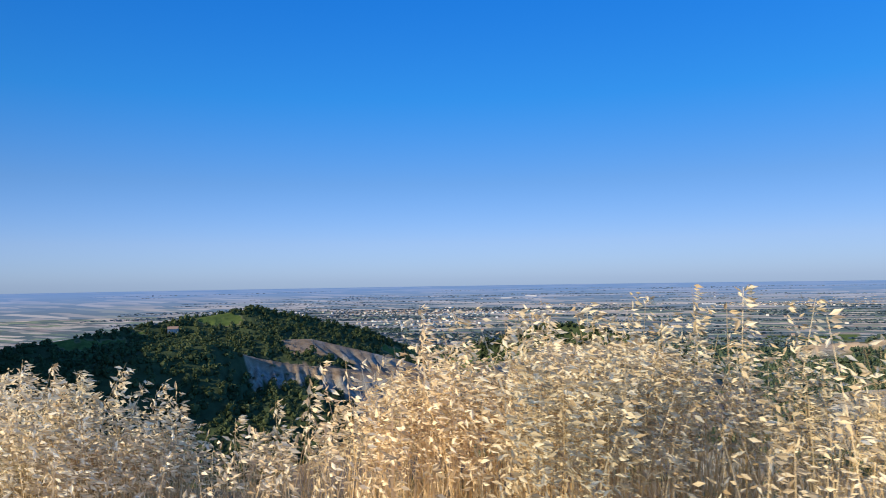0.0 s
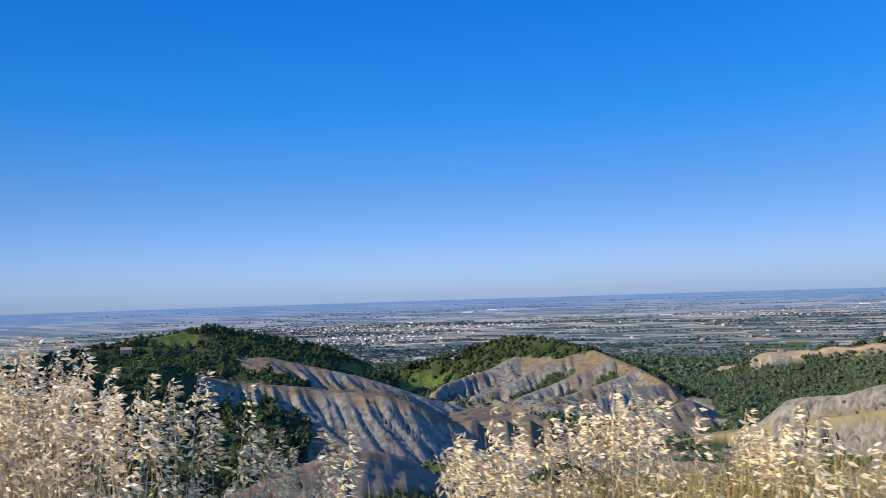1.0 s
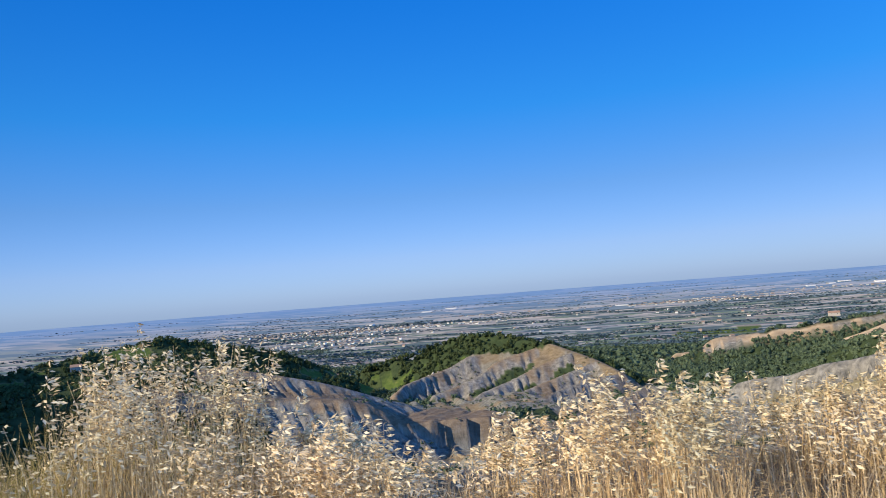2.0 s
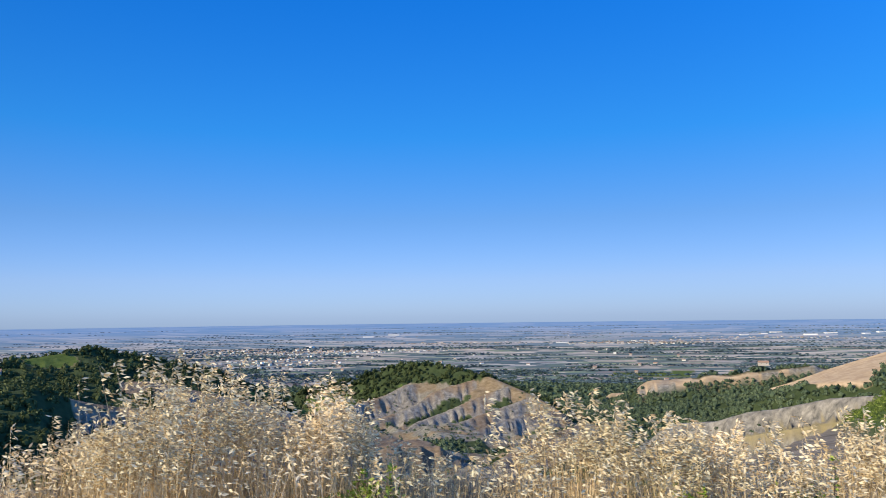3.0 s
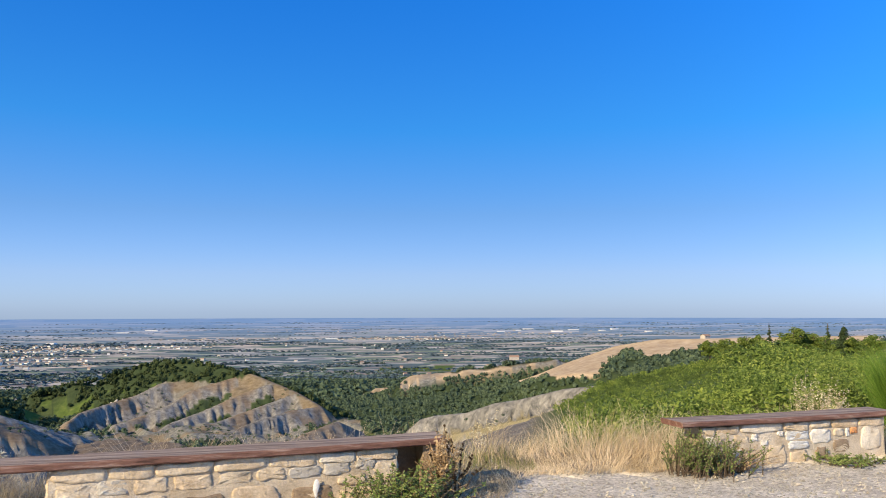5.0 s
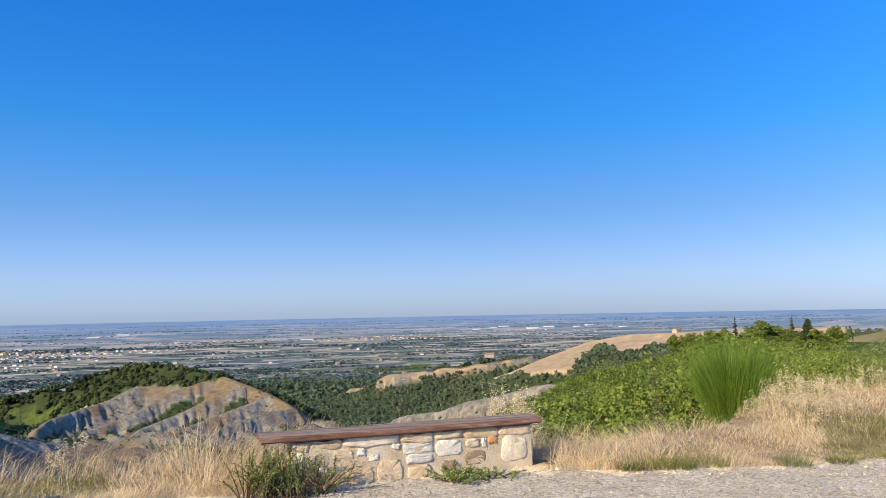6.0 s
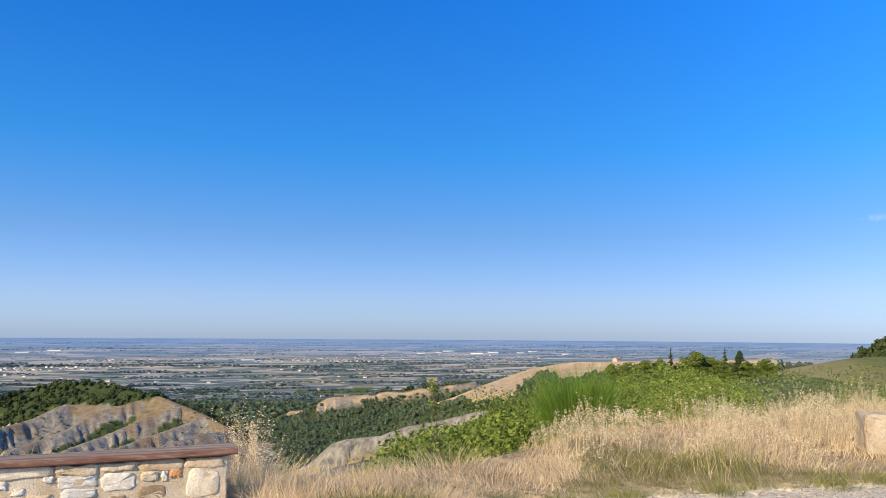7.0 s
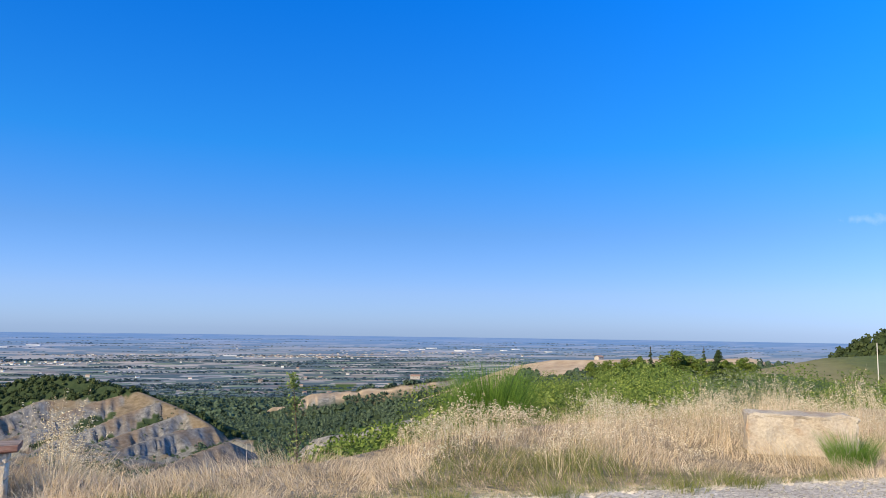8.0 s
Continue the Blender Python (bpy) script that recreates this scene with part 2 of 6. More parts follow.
    b.inputs["Specular IOR Level"].default_value = 0.1
    bp = n.new("ShaderNodeBump")
    bp.inputs["Strength"].default_value = 0.5
    bp.inputs["Distance"].default_value = 2.2
    t = noise_node(n, l, 0.24, 8, 0.75)
    grit = noise_node(n, l, 38, 3, 0.7)
    low = n.new("ShaderNodeMath")
    low.operation = "MULTIPLY"
    low.inputs[1].default_value = 0.022
    l.new(grit.outputs["Fac"], low.inputs[0])
    h = n.new("ShaderNodeMix")
    l.new(cover("gravel"), h.inputs[0])
    l.new(t.outputs["Fac"], h.inputs[2])
    l.new(low.outputs[0], h.inputs[3])
    l.new(h.outputs[0], bp.inputs["Height"])
    l.new(bp.outputs[0], b.inputs["Normal"])
    return m


M_GROUND = ground_material()
M_PEBBLE = foliage("pebbles", (0.22, 0.20, 0.175), (0.37, 0.34, 0.30), (0.50, 0.465, 0.42), 0.8, 0.0)
M_STRAW = foliage("dry_straw", (0.40, 0.29, 0.16), (0.63, 0.485, 0.305), (0.82, 0.69, 0.50), 0.9, 0.3)
M_BLEACH = foliage("bleached_straw", (0.50, 0.375, 0.225), (0.69, 0.55, 0.38), (0.85, 0.735, 0.56), 1.8, 0.3, [(0.3, (0.68, 0.66, 0.58)), (0.5, (1.0, 1.0, 0.98)), (0.7, (1.2, 1.18, 1.14))])
M_OATS = foliage("oat_spikelets", (0.40, 0.30, 0.19), (0.73, 0.62, 0.45), (0.90, 0.83, 0.68), 0.9, 0.35)
M_GREENGRASS = foliage("green_grass", (0.085, 0.115, 0.025), (0.155, 0.185, 0.045), (0.29, 0.285, 0.10), 0.7, 0.3)
M_LEAF = foliage("shrub_leaves", (0.095, 0.15, 0.032), (0.17, 0.24, 0.052), (0.285, 0.345, 0.092), 0.22, 0.3, [(0.32, (0.45, 0.56, 0.5)), (0.52, (1.0, 1.0, 0.95)), (0.7, (1.3, 1.2, 1.0))])
M_SPRING = foliage("fresh_weed_leaves", (0.15, 0.24, 0.04), (0.26, 0.36, 0.07), (0.40, 0.48, 0.13), 2.0, 0.4)
M_HALFDRY = foliage("half_dry_grass", (0.20, 0.17, 0.06), (0.36, 0.30, 0.12), (0.56, 0.46, 0.23), 0.8, 0.3)
M_WEED = foliage("weed_leaves", (0.12, 0.18, 0.055), (0.20, 0.275, 0.09), (0.32, 0.38, 0.15), 2.0, 0.35)
M_BROOM = foliage("broom_stems", (0.065, 0.14, 0.02), (0.125, 0.235, 0.036), (0.215, 0.335, 0.065), 1.0, 0.3)
M_GREYLEAF = foliage("grey_leaves", (0.10, 0.135, 0.07), (0.16, 0.20, 0.11), (0.23, 0.27, 0.16), 0.3, 0.2)
M_GROVE = foliage("grove_leaves", (0.05, 0.085, 0.022), (0.085, 0.13, 0.034), (0.14, 0.19, 0.055), 0.15, 0.25)
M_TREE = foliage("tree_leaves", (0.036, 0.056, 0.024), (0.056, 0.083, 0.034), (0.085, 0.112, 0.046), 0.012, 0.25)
# valley trees: paler and bluer than the hill's, haze mixed into the colour
M_FARTREE = foliage("hazed_valley_tree_leaves", (0.053, 0.086, 0.06), (0.073, 0.113, 0.075), (0.099, 0.139, 0.088), 0.012, 0.1)
# tree rows on the plain: distance haze put into the leaf colour as blue
M_PLAINTREE = foliage("hazed_plain_tree_leaves", (0.066, 0.108, 0.15), (0.08, 0.128, 0.17), (0.10, 0.15, 0.185), 0.004, 0.0)
# groves at the plain's edge: bluish with haze painted into the leaves
M_GROVEFAR = foliage("hazed_grove_leaves", (0.05, 0.085, 0.08), (0.07, 0.112, 0.10), (0.095, 0.14, 0.12), 0.006, 0.0)
M_CONIFER = foliage("conifer_needles", (0.03, 0.055, 0.028), (0.05, 0.085, 0.04), (0.08, 0.12, 0.05), 0.2, 0.1)
M_BARK = surface("bark", [(0.3, (0.07, 0.05, 0.035)), (0.7, (0.16, 0.12, 0.085))], 6, 40, 0.95, 0.6)
M_DEAD = foliage("dead_stems", (0.22, 0.14, 0.08), (0.36, 0.25, 0.15), (0.52, 0.40, 0.27), 2.0, 0.1)
M_SEED = foliage("dark_seed_heads", (0.03, 0.02, 0.012), (0.055, 0.035, 0.02), (0.09, 0.055, 0.03), 2.0, 0.0)
M_TAN = surface("tan_stone", [(0.3, (0.44, 0.32, 0.20)), (0.5, (0.58, 0.45, 0.31)), (0.7, (0.68, 0.57, 0.43))], 5, 40, 0.9, 0.7, 60)
M_PALE = surface("pale_stone", [(0.3, (0.58, 0.50, 0.385)), (0.5, (0.71, 0.63, 0.51)), (0.7, (0.80, 0.74, 0.63))], 6, 45, 0.9, 0.6, 60)
M_GREYST = surface("grey_stone", [(0.3, (0.36, 0.33, 0.29)), (0.5, (0.48, 0.445, 0.39)), (0.7, (0.58, 0.55, 0.49))], 6, 45, 0.9, 0.7, 60)
M_CHALK = surface("whitish_stone", [(0.3, (0.66, 0.60, 0.51)), (0.5, (0.77, 0.73, 0.66)), (0.7, (0.84, 0.81, 0.75))], 7, 45, 0.9, 0.6, 60)
M_BLUEST = surface("bluish_stone", [(0.3, (0.50, 0.48, 0.45)), (0.5, (0.62, 0.615, 0.59)), (0.7, (0.73, 0.725, 0.70))], 7, 45, 0.9, 0.7, 60)
M_BROWNST = surface("brown_stone", [(0.3, (0.24, 0.17, 0.11)), (0.7, (0.38, 0.29, 0.20))], 6, 45, 0.9, 0.7, 60)
M_ORANGE = surface("orange_stone", [(0.3, (0.52, 0.36, 0.22)), (0.45, (0.62, 0.34, 0.17)), (0.58, (0.64, 0.29, 0.12)), (0.75, (0.62, 0.46, 0.32))], 9, 60, 0.9, 0.6, 60)
M_MORTAR = surface("sandy_mortar", [(0.3, (0.48, 0.385, 0.275)), (0.5, (0.63, 0.53, 0.405)), (0.7, (0.74, 0.66, 0.55))], 3, 60, 0.98, 1.0, 90)
M_REDWOOD = surface("red_brown_wood", [(0.34, (0.075, 0.038, 0.03)), (0.42, (0.15, 0.075, 0.057)), (0.55, (0.21, 0.11, 0.084)), (0.70, (0.35, 0.25, 0.21))], 4, 30, 0.75, 0.5, 40, (0.25, 6, 6))
M_GREYWOOD = surface("weathered_wood", [(0.34, (0.12, 0.085, 0.07)), (0.43, (0.25, 0.185, 0.155)), (0.55, (0.34, 0.265, 0.225)), (0.7, (0.46, 0.39, 0.34))], 4, 30, 0.85, 0.6, 40, (0.25, 6, 6))
M_WHITE = surface("white_paint", [(0.3, (0.72, 0.72, 0.70)), (0.7, (0.82, 0.82, 0.80))], 3, 30, 0.8)
M_TOWNWALL = foliage("town_walls", (0.42, 0.41, 0.42), (0.58, 0.58, 0.59), (0.82, 0.83, 0.84), 0.01, 0.0)
M_TOWNROOF = foliage("town_roofs", (0.22, 0.17, 0.15), (0.29, 0.22, 0.19), (0.38, 0.33, 0.31), 0.01, 0.0)
M_POLE = surface("pale_pole", [(0.3, (0.5, 0.48, 0.44)), (0.7, (0.62, 0.60, 0.56))], 2, 30, 0.7)

# ---- lie of the land ----
RIDGES = {
    # crest points, fall on the viewer's side, fall behind, gully depth, gully spacing, where the viewer's side and the back grow steep
    "wooded": ([(-425.4, 167.1, -44.8), (-326.9, 272.1, -31.5), (-240.9, 394.9, -13.6), (-181.2, 426.4, -29.2), (-122, 439.7, -58.2), (-93.8, 438.4, -68.2)], 0.36, 0.4, 2.0, 30, 500, 500),
    # west: added ridge out of view, shaped to throw shade on the wooded slope
    "west": ([(-420, 300, 38), (-350, 240, 37), (-310, 207, 33), (-274, 176, 30), (-250, 163, 20), (-236, 156, 12), (-222, 148, -8), (-212, 142, -30)], 1.5, 1.6, 2.0, 30, 500, 500),
    "cliff": ([(-200.3, 198.1, -29.3), (-185.9, 220.3, -21.9), (-169.1, 237.8, -20.8), (-158.3, 247.1, -26), (-147, 254.9, -29.3), (-130.7, 263.1, -31.6), (-120.3, 267.8, -34.1), (-109.2, 271.1, -35.1), (-98.8, 273.7, -36.5), (-88.7, 276.9, -39.8), (-76.8, 281.2, -47.3)], 0.8, 0.03, 4.6, 8, 500, 40),
    "cliff_step": ([(-175, 272.1, -21.9), (-153.9, 288.6, -22.7), (-137, 295.5, -27.4), (-119.3, 301.5, -32.1), (-108.3, 305.4, -35.9), (-97.3, 309.8, -40.7), (-83.9, 315.5, -45.6), (-73.2, 323, -52.5)], 0.36, 0.5, 3.0, 11, 500, 500),
    "hummock": ([(-90.6, 144.3, -38), (-80.9, 157.3, -34.9), (-76, 166, -34.8), (-70.5, 174.5, -36.1), (-65.2, 180.6, -38.6), (-59.6, 186.4, -44.2)], 0.5, 0.5, 1.0, 7, 500, 500),
    "knoll": ([(-155, 521.1, -48), (-112, 500.8, -38.2), (-94.2, 494, -32.7), (-78.1, 486.5, -28.7), (-56.7, 474, -29), (-37.6, 462.5, -32.6), (-24, 451.2, -34.5), (-10.8, 441.5, -39.3), (0.4, 431.4, -43.3), (9.6, 421.1, -47.6), (15.5, 412.8, -51), (22.5, 400.3, -60.1)], 0.85, 0.4, 3.5, 13, 500, 500),
    "knoll_spur_a": ([(-110.5, 403.6, -53.8), (-108.6, 421.6, -50.5), (-98.2, 437.3, -48), (-86, 449.8, -45.1), (-75.3, 458.6, -39.8), (-67, 464, -40)], 0.75, 0.75, 4.2, 8, 500, 500),
    "knoll_spur_b": ([(-90.1, 413.4, -56.1), (-78.2, 423.7, -53.3), (-65.4, 433.7, -48.9), (-57.6, 442.7, -43.3), (-49, 447.6, -40.6), (-33.7, 452.8, -36.6)], 0.75, 0.75, 4.2, 8, 500, 500),
    "knoll_spur_c": ([(-68, 397, -59), (-61.6, 408, -55.2), (-48.9, 419.5, -51.9), (-35, 428.7, -46.7), (-26.2, 435.1, -43.7), (-13.9, 439.5, -39.8)], 0.75, 0.75, 4.2, 8, 500, 500),
    "knoll_spur_d": ([(-57.2, 378.3, -62.5), (-50.8, 389.1, -58.4), (-38.5, 402.3, -54.8), (-25, 414.1, -51.6), (-10.4, 423.5, -47.7), (1.3, 429.4, -44)], 0.75, 0.75, 4.2, 8, 500, 500),
    "knoll_spur_e": ([(-53.6, 344.5, -62.6), (-42.6, 362.8, -58.6), (-31.1, 377.8, -55.9), (-15.5, 392.4, -52.7), (-1.3, 403.4, -50.2), (13.9, 411.9, -49.7)], 0.75, 0.75, 4.2, 8, 500, 500),
    "knoll_spur_f": ([(-21.2, 301.2, -58.8), (-8.7, 319.5, -54.4), (5.6, 334.2, -50.9), (18.7, 345.5, -48.2), (29.8, 351.5, -54.1)], 0.55, 0.5, 3.0, 8, 500, 500),
    "grey": ([(38.2, 297.9, -50), (47.8, 294.2, -41), (53.1, 292.1, -39.6), (57.4, 290.2, -39), (64.6, 286.4, -38), (74.8, 281.5, -34), (82.6, 277, -32.5), (90.9, 270.9, -29.7), (96.8, 265.5, -27.5), (108.7, 253.8, -25.1), (139, 225.6, -24.2)], 0.9, 0.5, 7.5, 6.5, 500, 500),
    "field": ([(135, 471.5, -47.2), (155.2, 454.8, -38.2), (167.3, 437.9, -30.2), (186.5, 409.2, -18.9), (199.8, 386.3, -14.4), (213, 363.4, -13.3), (267, 302.8, -10.1)], 0.24, 0.35, 0.6, 40, 70, 60),
    "strip": ([(73.8, 640.8, -64.1), (103.9, 606.2, -49.1), (131.1, 588.4, -43.1), (169.2, 579.8, -38.1), (209.5, 564.2, -33.1), (234.6, 554.4, -41.1)], 0.35, 0.3, 3.0, 25, 500, 500),
    "green": ([(14, 20, -1.2), (36, 50, -3.2), (60, 85, -5), (97.2, 147.1, -7.7), (132.3, 170.2, -8.6), (187.8, 192.3, -11.2), (258.3, 202.2, -13.2)], 0.08, 0.27, 0.5, 30, 60, 34),
    "pasture": ([(136.8, 224.1, -20.3), (173.7, 198.2, -10.2), (198.1, 190, -5.6), (223.6, 176.8, -3.6), (299.8, 120.5, 3.1)], 0.14, 0.3, 0.0, 30, 40, 500),
    "far_wood": ([(219.8, 240.1, -24.3), (245.3, 224.9, -4.4), (260.6, 211.8, 4.5), (329.8, 150.6, 17)], 0.5, 0.4, 0.5, 30, 500, 500),
}
SPURS = [k for k in RIDGES if k.startswith("knoll_spur")]
CLAY = ("cliff", "cliff_step", "grey", "hummock", "knoll", *SPURS)
NAMES = list(RIDGES)
EDGE_X = [-60, -35, -24, -13, -8, -6.6, -3, -2.4, -2, -0.8, 2, 3, 4.5, 8, 12, 30, 80]
EDGE_Y = [3.0, 3.2, 3.5, 5.2, 6.1, 7.1, 7.35, 7.7, 8.4, 8.25, 8.4, 7.95, 7.7, 7.55, 7.25, 6.0, 5.0]
BRINK_X = [-60, -24, -13, -8, -3, 2, 3, 5, 7, 9, 14, 40]
BRINK_Y = [4.8, 5.2, 7.2, 8.4, 9.6, 9.5, 9.3, 9.9, 11.0, 12.0, 13.0, 15]


def ribs(x, y):
    """Sharp eroded ribs that run down towards the viewer, 0..1."""
    total = 0.0
    for k, (wx, wy, share) in enumerate(((26.0, 60.0, 0.5), (11.0, 30.0, 0.3), (4.6, 13.0, 0.2))):
        u, v = x + 0.45 * y, y - 0.25 * x
        n = vnoise(u / wx + 31 * k, v / wy + 7 * k)
        total = total + share * (1 - np.abs(2 * n - 1))
    return total


def ridge_at(x, y, key):
    """Height of one ridge over the plan, with the distance from its crest (positive on the viewer's side) and the run along it."""
    pts, front, back, depth, space, steep_front, steep_back = RIDGES[key]
    p = np.array(pts, float)
    best = np.full(x.shape, 1e9)
    side, run, crest, at = np.zeros(x.shape), np.zeros(x.shape), np.zeros(x.shape), 0.0
    for a, b in zip(p[:-1], p[1:]):
        d = b[:2] - a[:2]
        ln = np.hypot(*d)
        u = ((x - a[0]) * d[0] + (y - a[1]) * d[1]) / ln**2
        uc = np.clip(u, 0, 1)
        qx, qy = x - a[0] - uc * d[0], y - a[1] - uc * d[1]
        dist = np.hypot(qx, qy)
        near = dist < best
        best = np.where(near, dist, best)
        side = np.where(near, np.where(d[0] * qy - d[1] * qx < 0, 1.0, -1.0), side)
        run = np.where(near, at + u * ln, run)
        crest = np.where(near, a[2] + uc * (b[2] - a[2]), crest)
        at += ln
    wob = fbm(x / 23 + 5, y / 23, 3) * 5
    if key.startswith("knoll"):
        # low swells that run down to the west, cut across by short sharp gullies
        w = (0.787 * y - 0.616 * x) + 1.6 * wob
        at_rib = (run + 0.35 * best) / 6.5 + 0.35 * wob
        rib, rib2, rib3 = (np.abs(2 * q - 1) for q in (vnoise(w / 8 + 3, best / 50 + run / 90), vnoise(1.4 * at_rib, best / 26), vnoise(2.5 * at_rib + 9, best / 14)))
        cut = depth * (0.25 + 0.9 * vnoise(x / 17 + 3, y / 17 + 8)) * ease(best, 0.2, 4.5) * (0.40 * rib + 0.70 * rib2 + 0.60 * rib3)
    elif key in CLAY:
        # narrow sharp ribs: each runs down the slope, leaning with the fall of the crest
        lean = np.interp(run, [60, 80, 115, 150], [0.0, -0.15, -0.6, -0.7]) if key == "cliff" else {"cliff_step": -0.8, "grey": 0.35, "hummock": -0.4}[key]
        at_rib = (run + lean * best + (0.3 if key == "grey" else 0.14) * wob * space) / space
        rib = np.abs(at_rib % 1.0 * 2 - 1)
        rib2 = np.abs((at_rib * 2.3 + 0.37 + 0.2 * wob) % 1.0 * 2 - 1)
        rib3 = np.abs((at_rib * 4.1 + 0.2 + 0.3 * wob) % 1.0 * 2 - 1)
        cut = depth * (0.55 + 0.9 * vnoise(x / 19 + 3, y / 19 + 8)) * ease(best, 0.2, 5) * (0.45 * rib + 0.37 * rib2 + 0.18 * rib3)
    else:
        fold = np.abs(((run + wob * space * 0.35 + 0.3 * best) / space) % 1.0 * 2 - 1) ** 0.8
        fold2 = np.abs(((run * 2.7 + wob * space + 9) / space) % 1.0 * 2 - 1)
        fold3 = np.abs(((run * 6.1 + wob * space * 1.1 + 0.4 * best) / space) % 1.0 * 2 - 1)
        cut = depth * (0.55 + 1.2 * vnoise(x / 19 + 3, y / 19 + 8)) * ease(best, 0.5, 7) * (0.58 * fold + 0.27 * fold2 + 0.15 * fold3)
    if key == "cliff":
        cut = cut * ease(run, 46, 62)
    fall = np.where(side > 0, front, back)
    past = np.maximum(best - np.where(side > 0, steep_front, steep_back), 0)
    z = crest - fall * np.maximum(best - 1.5, 0) ** 0.97 - 0.6 * past**1.1 - cut * np.where(side > 0, 1, 0.8 if key in SPURS else 0.35)
    return z, best * side, run


# the plan of the land is drawn close in; the land itself lies farther out, the more so the farther
PLAN_R = [0, 40, 100, 190, 280, 450, 600, 900, 1300, 2000, 3000, 4880]
TRUE_R = [0, 40, 160, 408, 672, 1305, 1650, 1935, 2210, 2900, 3750, 4880]


def to_plan(x, y):
    """Plan places of places in the world, and the scale there."""
    x, y = np.asarray(x, float), np.asarray(y, float)
    r = np.maximum(np.hypot(x + 8, y - 1.5), 0.01)
    k = np.where(r > 40, np.interp(r, TRUE_R, PLAN_R) / r, 1.0)
    return -8 + (x + 8) * k, 1.5 + (y - 1.5) * k, 1 / k


def to_world(x, y):
    """Places in the world of plan places, and the scale there."""
    x, y = np.asarray(x, float), np.asarray(y, float)
    r = np.maximum(np.hypot(x + 8, y - 1.5), 0.01)
    k = np.where(r > 40, np.interp(r, PLAN_R, TRUE_R) / r, 1.0)
    return -8 + (x + 8) * k, 1.5 + (y - 1.5) * k, k


def land(x, y):
    """Height of the ground at places in the world."""
    px, py, k = to_plan(x, y)
    z, who, dist, run = lie(px, py)
    return 1.5 + (z - 1.5) * k, who, dist, run


def lie(x, y):
    """On the plan: height of the ground, the winning ridge (-1: none) and its distance and run."""
    x, y = np.asarray(x, float), np.asarray(y, float)
    edge, brink = np.interp(x, EDGE_X, EDGE_Y), np.interp(x, BRINK_X, BRINK_Y)
    r = np.hypot(x + 8, y)
    e = np.maximum(y - brink, 0)
    z = -60 * (1 - np.exp(-e / 62.0))
    z = z - 25 * ease(r, 420, 900) * (y > 0) - 25 * ease(r, 800, 1300) * (y > 0)
    z = z + 68 * ((np.clip(r, 1700, 4900) - 1700) / 3200) ** 1.5 * (y > 0)
    # the bank beside the track, the low swell of the verge, and a mound raised to bring the broom into view
    bank = 0.34 * ease(-x, 9.5, 14) * ease(y - edge, 0.0, 0.9)
    swell = 0.08 * np.exp(-(((x - 7.8) / 2.3) ** 2) - ((y - 11.0) / 1.4) ** 2) + 2.0 * np.exp(-(((x - 9.6) / 1.5) ** 2) - ((y - 15.9) / 1.5) ** 2)
    z = z + bank * np.exp(-e / 3) + swell + 0.05 * (fbm(x * 0.8, y * 0.8, 3) - 0.5) * ease(y - edge, 0.05, 1.0)
    z = z + 5 * (fbm(x / 40, y / 40, 4) - 0.5) * ease(e, 20, 120) * (1 - ease(r, 1100, 1700))
    z = z + 9 * (ribs(x * 0.8 + 50, y * 0.8) - 0.5) * ease(e, 40, 140) * (1 - ease(r, 430, 560))
    who, dist, run = np.full(x.shape, -1), np.zeros(x.shape), np.zeros(x.shape)
    far = (r > 18) & (r < 900) & (y > 5)
    if far.any():
        xs, ys, zs = x[far], y[far], z[far]
        ws, ds, rs = who[far], dist[far], run[far]
        rough = 3.0 * (fbm(xs / 17, ys / 17, 5) - 0.5) - 9.0 * (0.75 - ribs(xs, ys))
        for k, key in enumerate(NAMES):
            zk, dk, rk = ridge_at(xs, ys, key)
            zk = zk + rough * (0.05 if key in ("field", "pasture", "green") else 0.25 if key in ("wooded", "west", "far_wood", "strip") else 0.12) * ease(np.abs(dk), 0, 9) * ease(np.hypot(xs, ys), 25, 120)
            win = zk > zs
            zs = np.where(win, zk, zs)
            ws, ds, rs = np.where(win, k, ws), np.where(win, dk, ds), np.where(win, rk, rs)
        z[far], who[far], dist[far], run[far] = zs, ws, ds, rs
    return z, who, dist, run


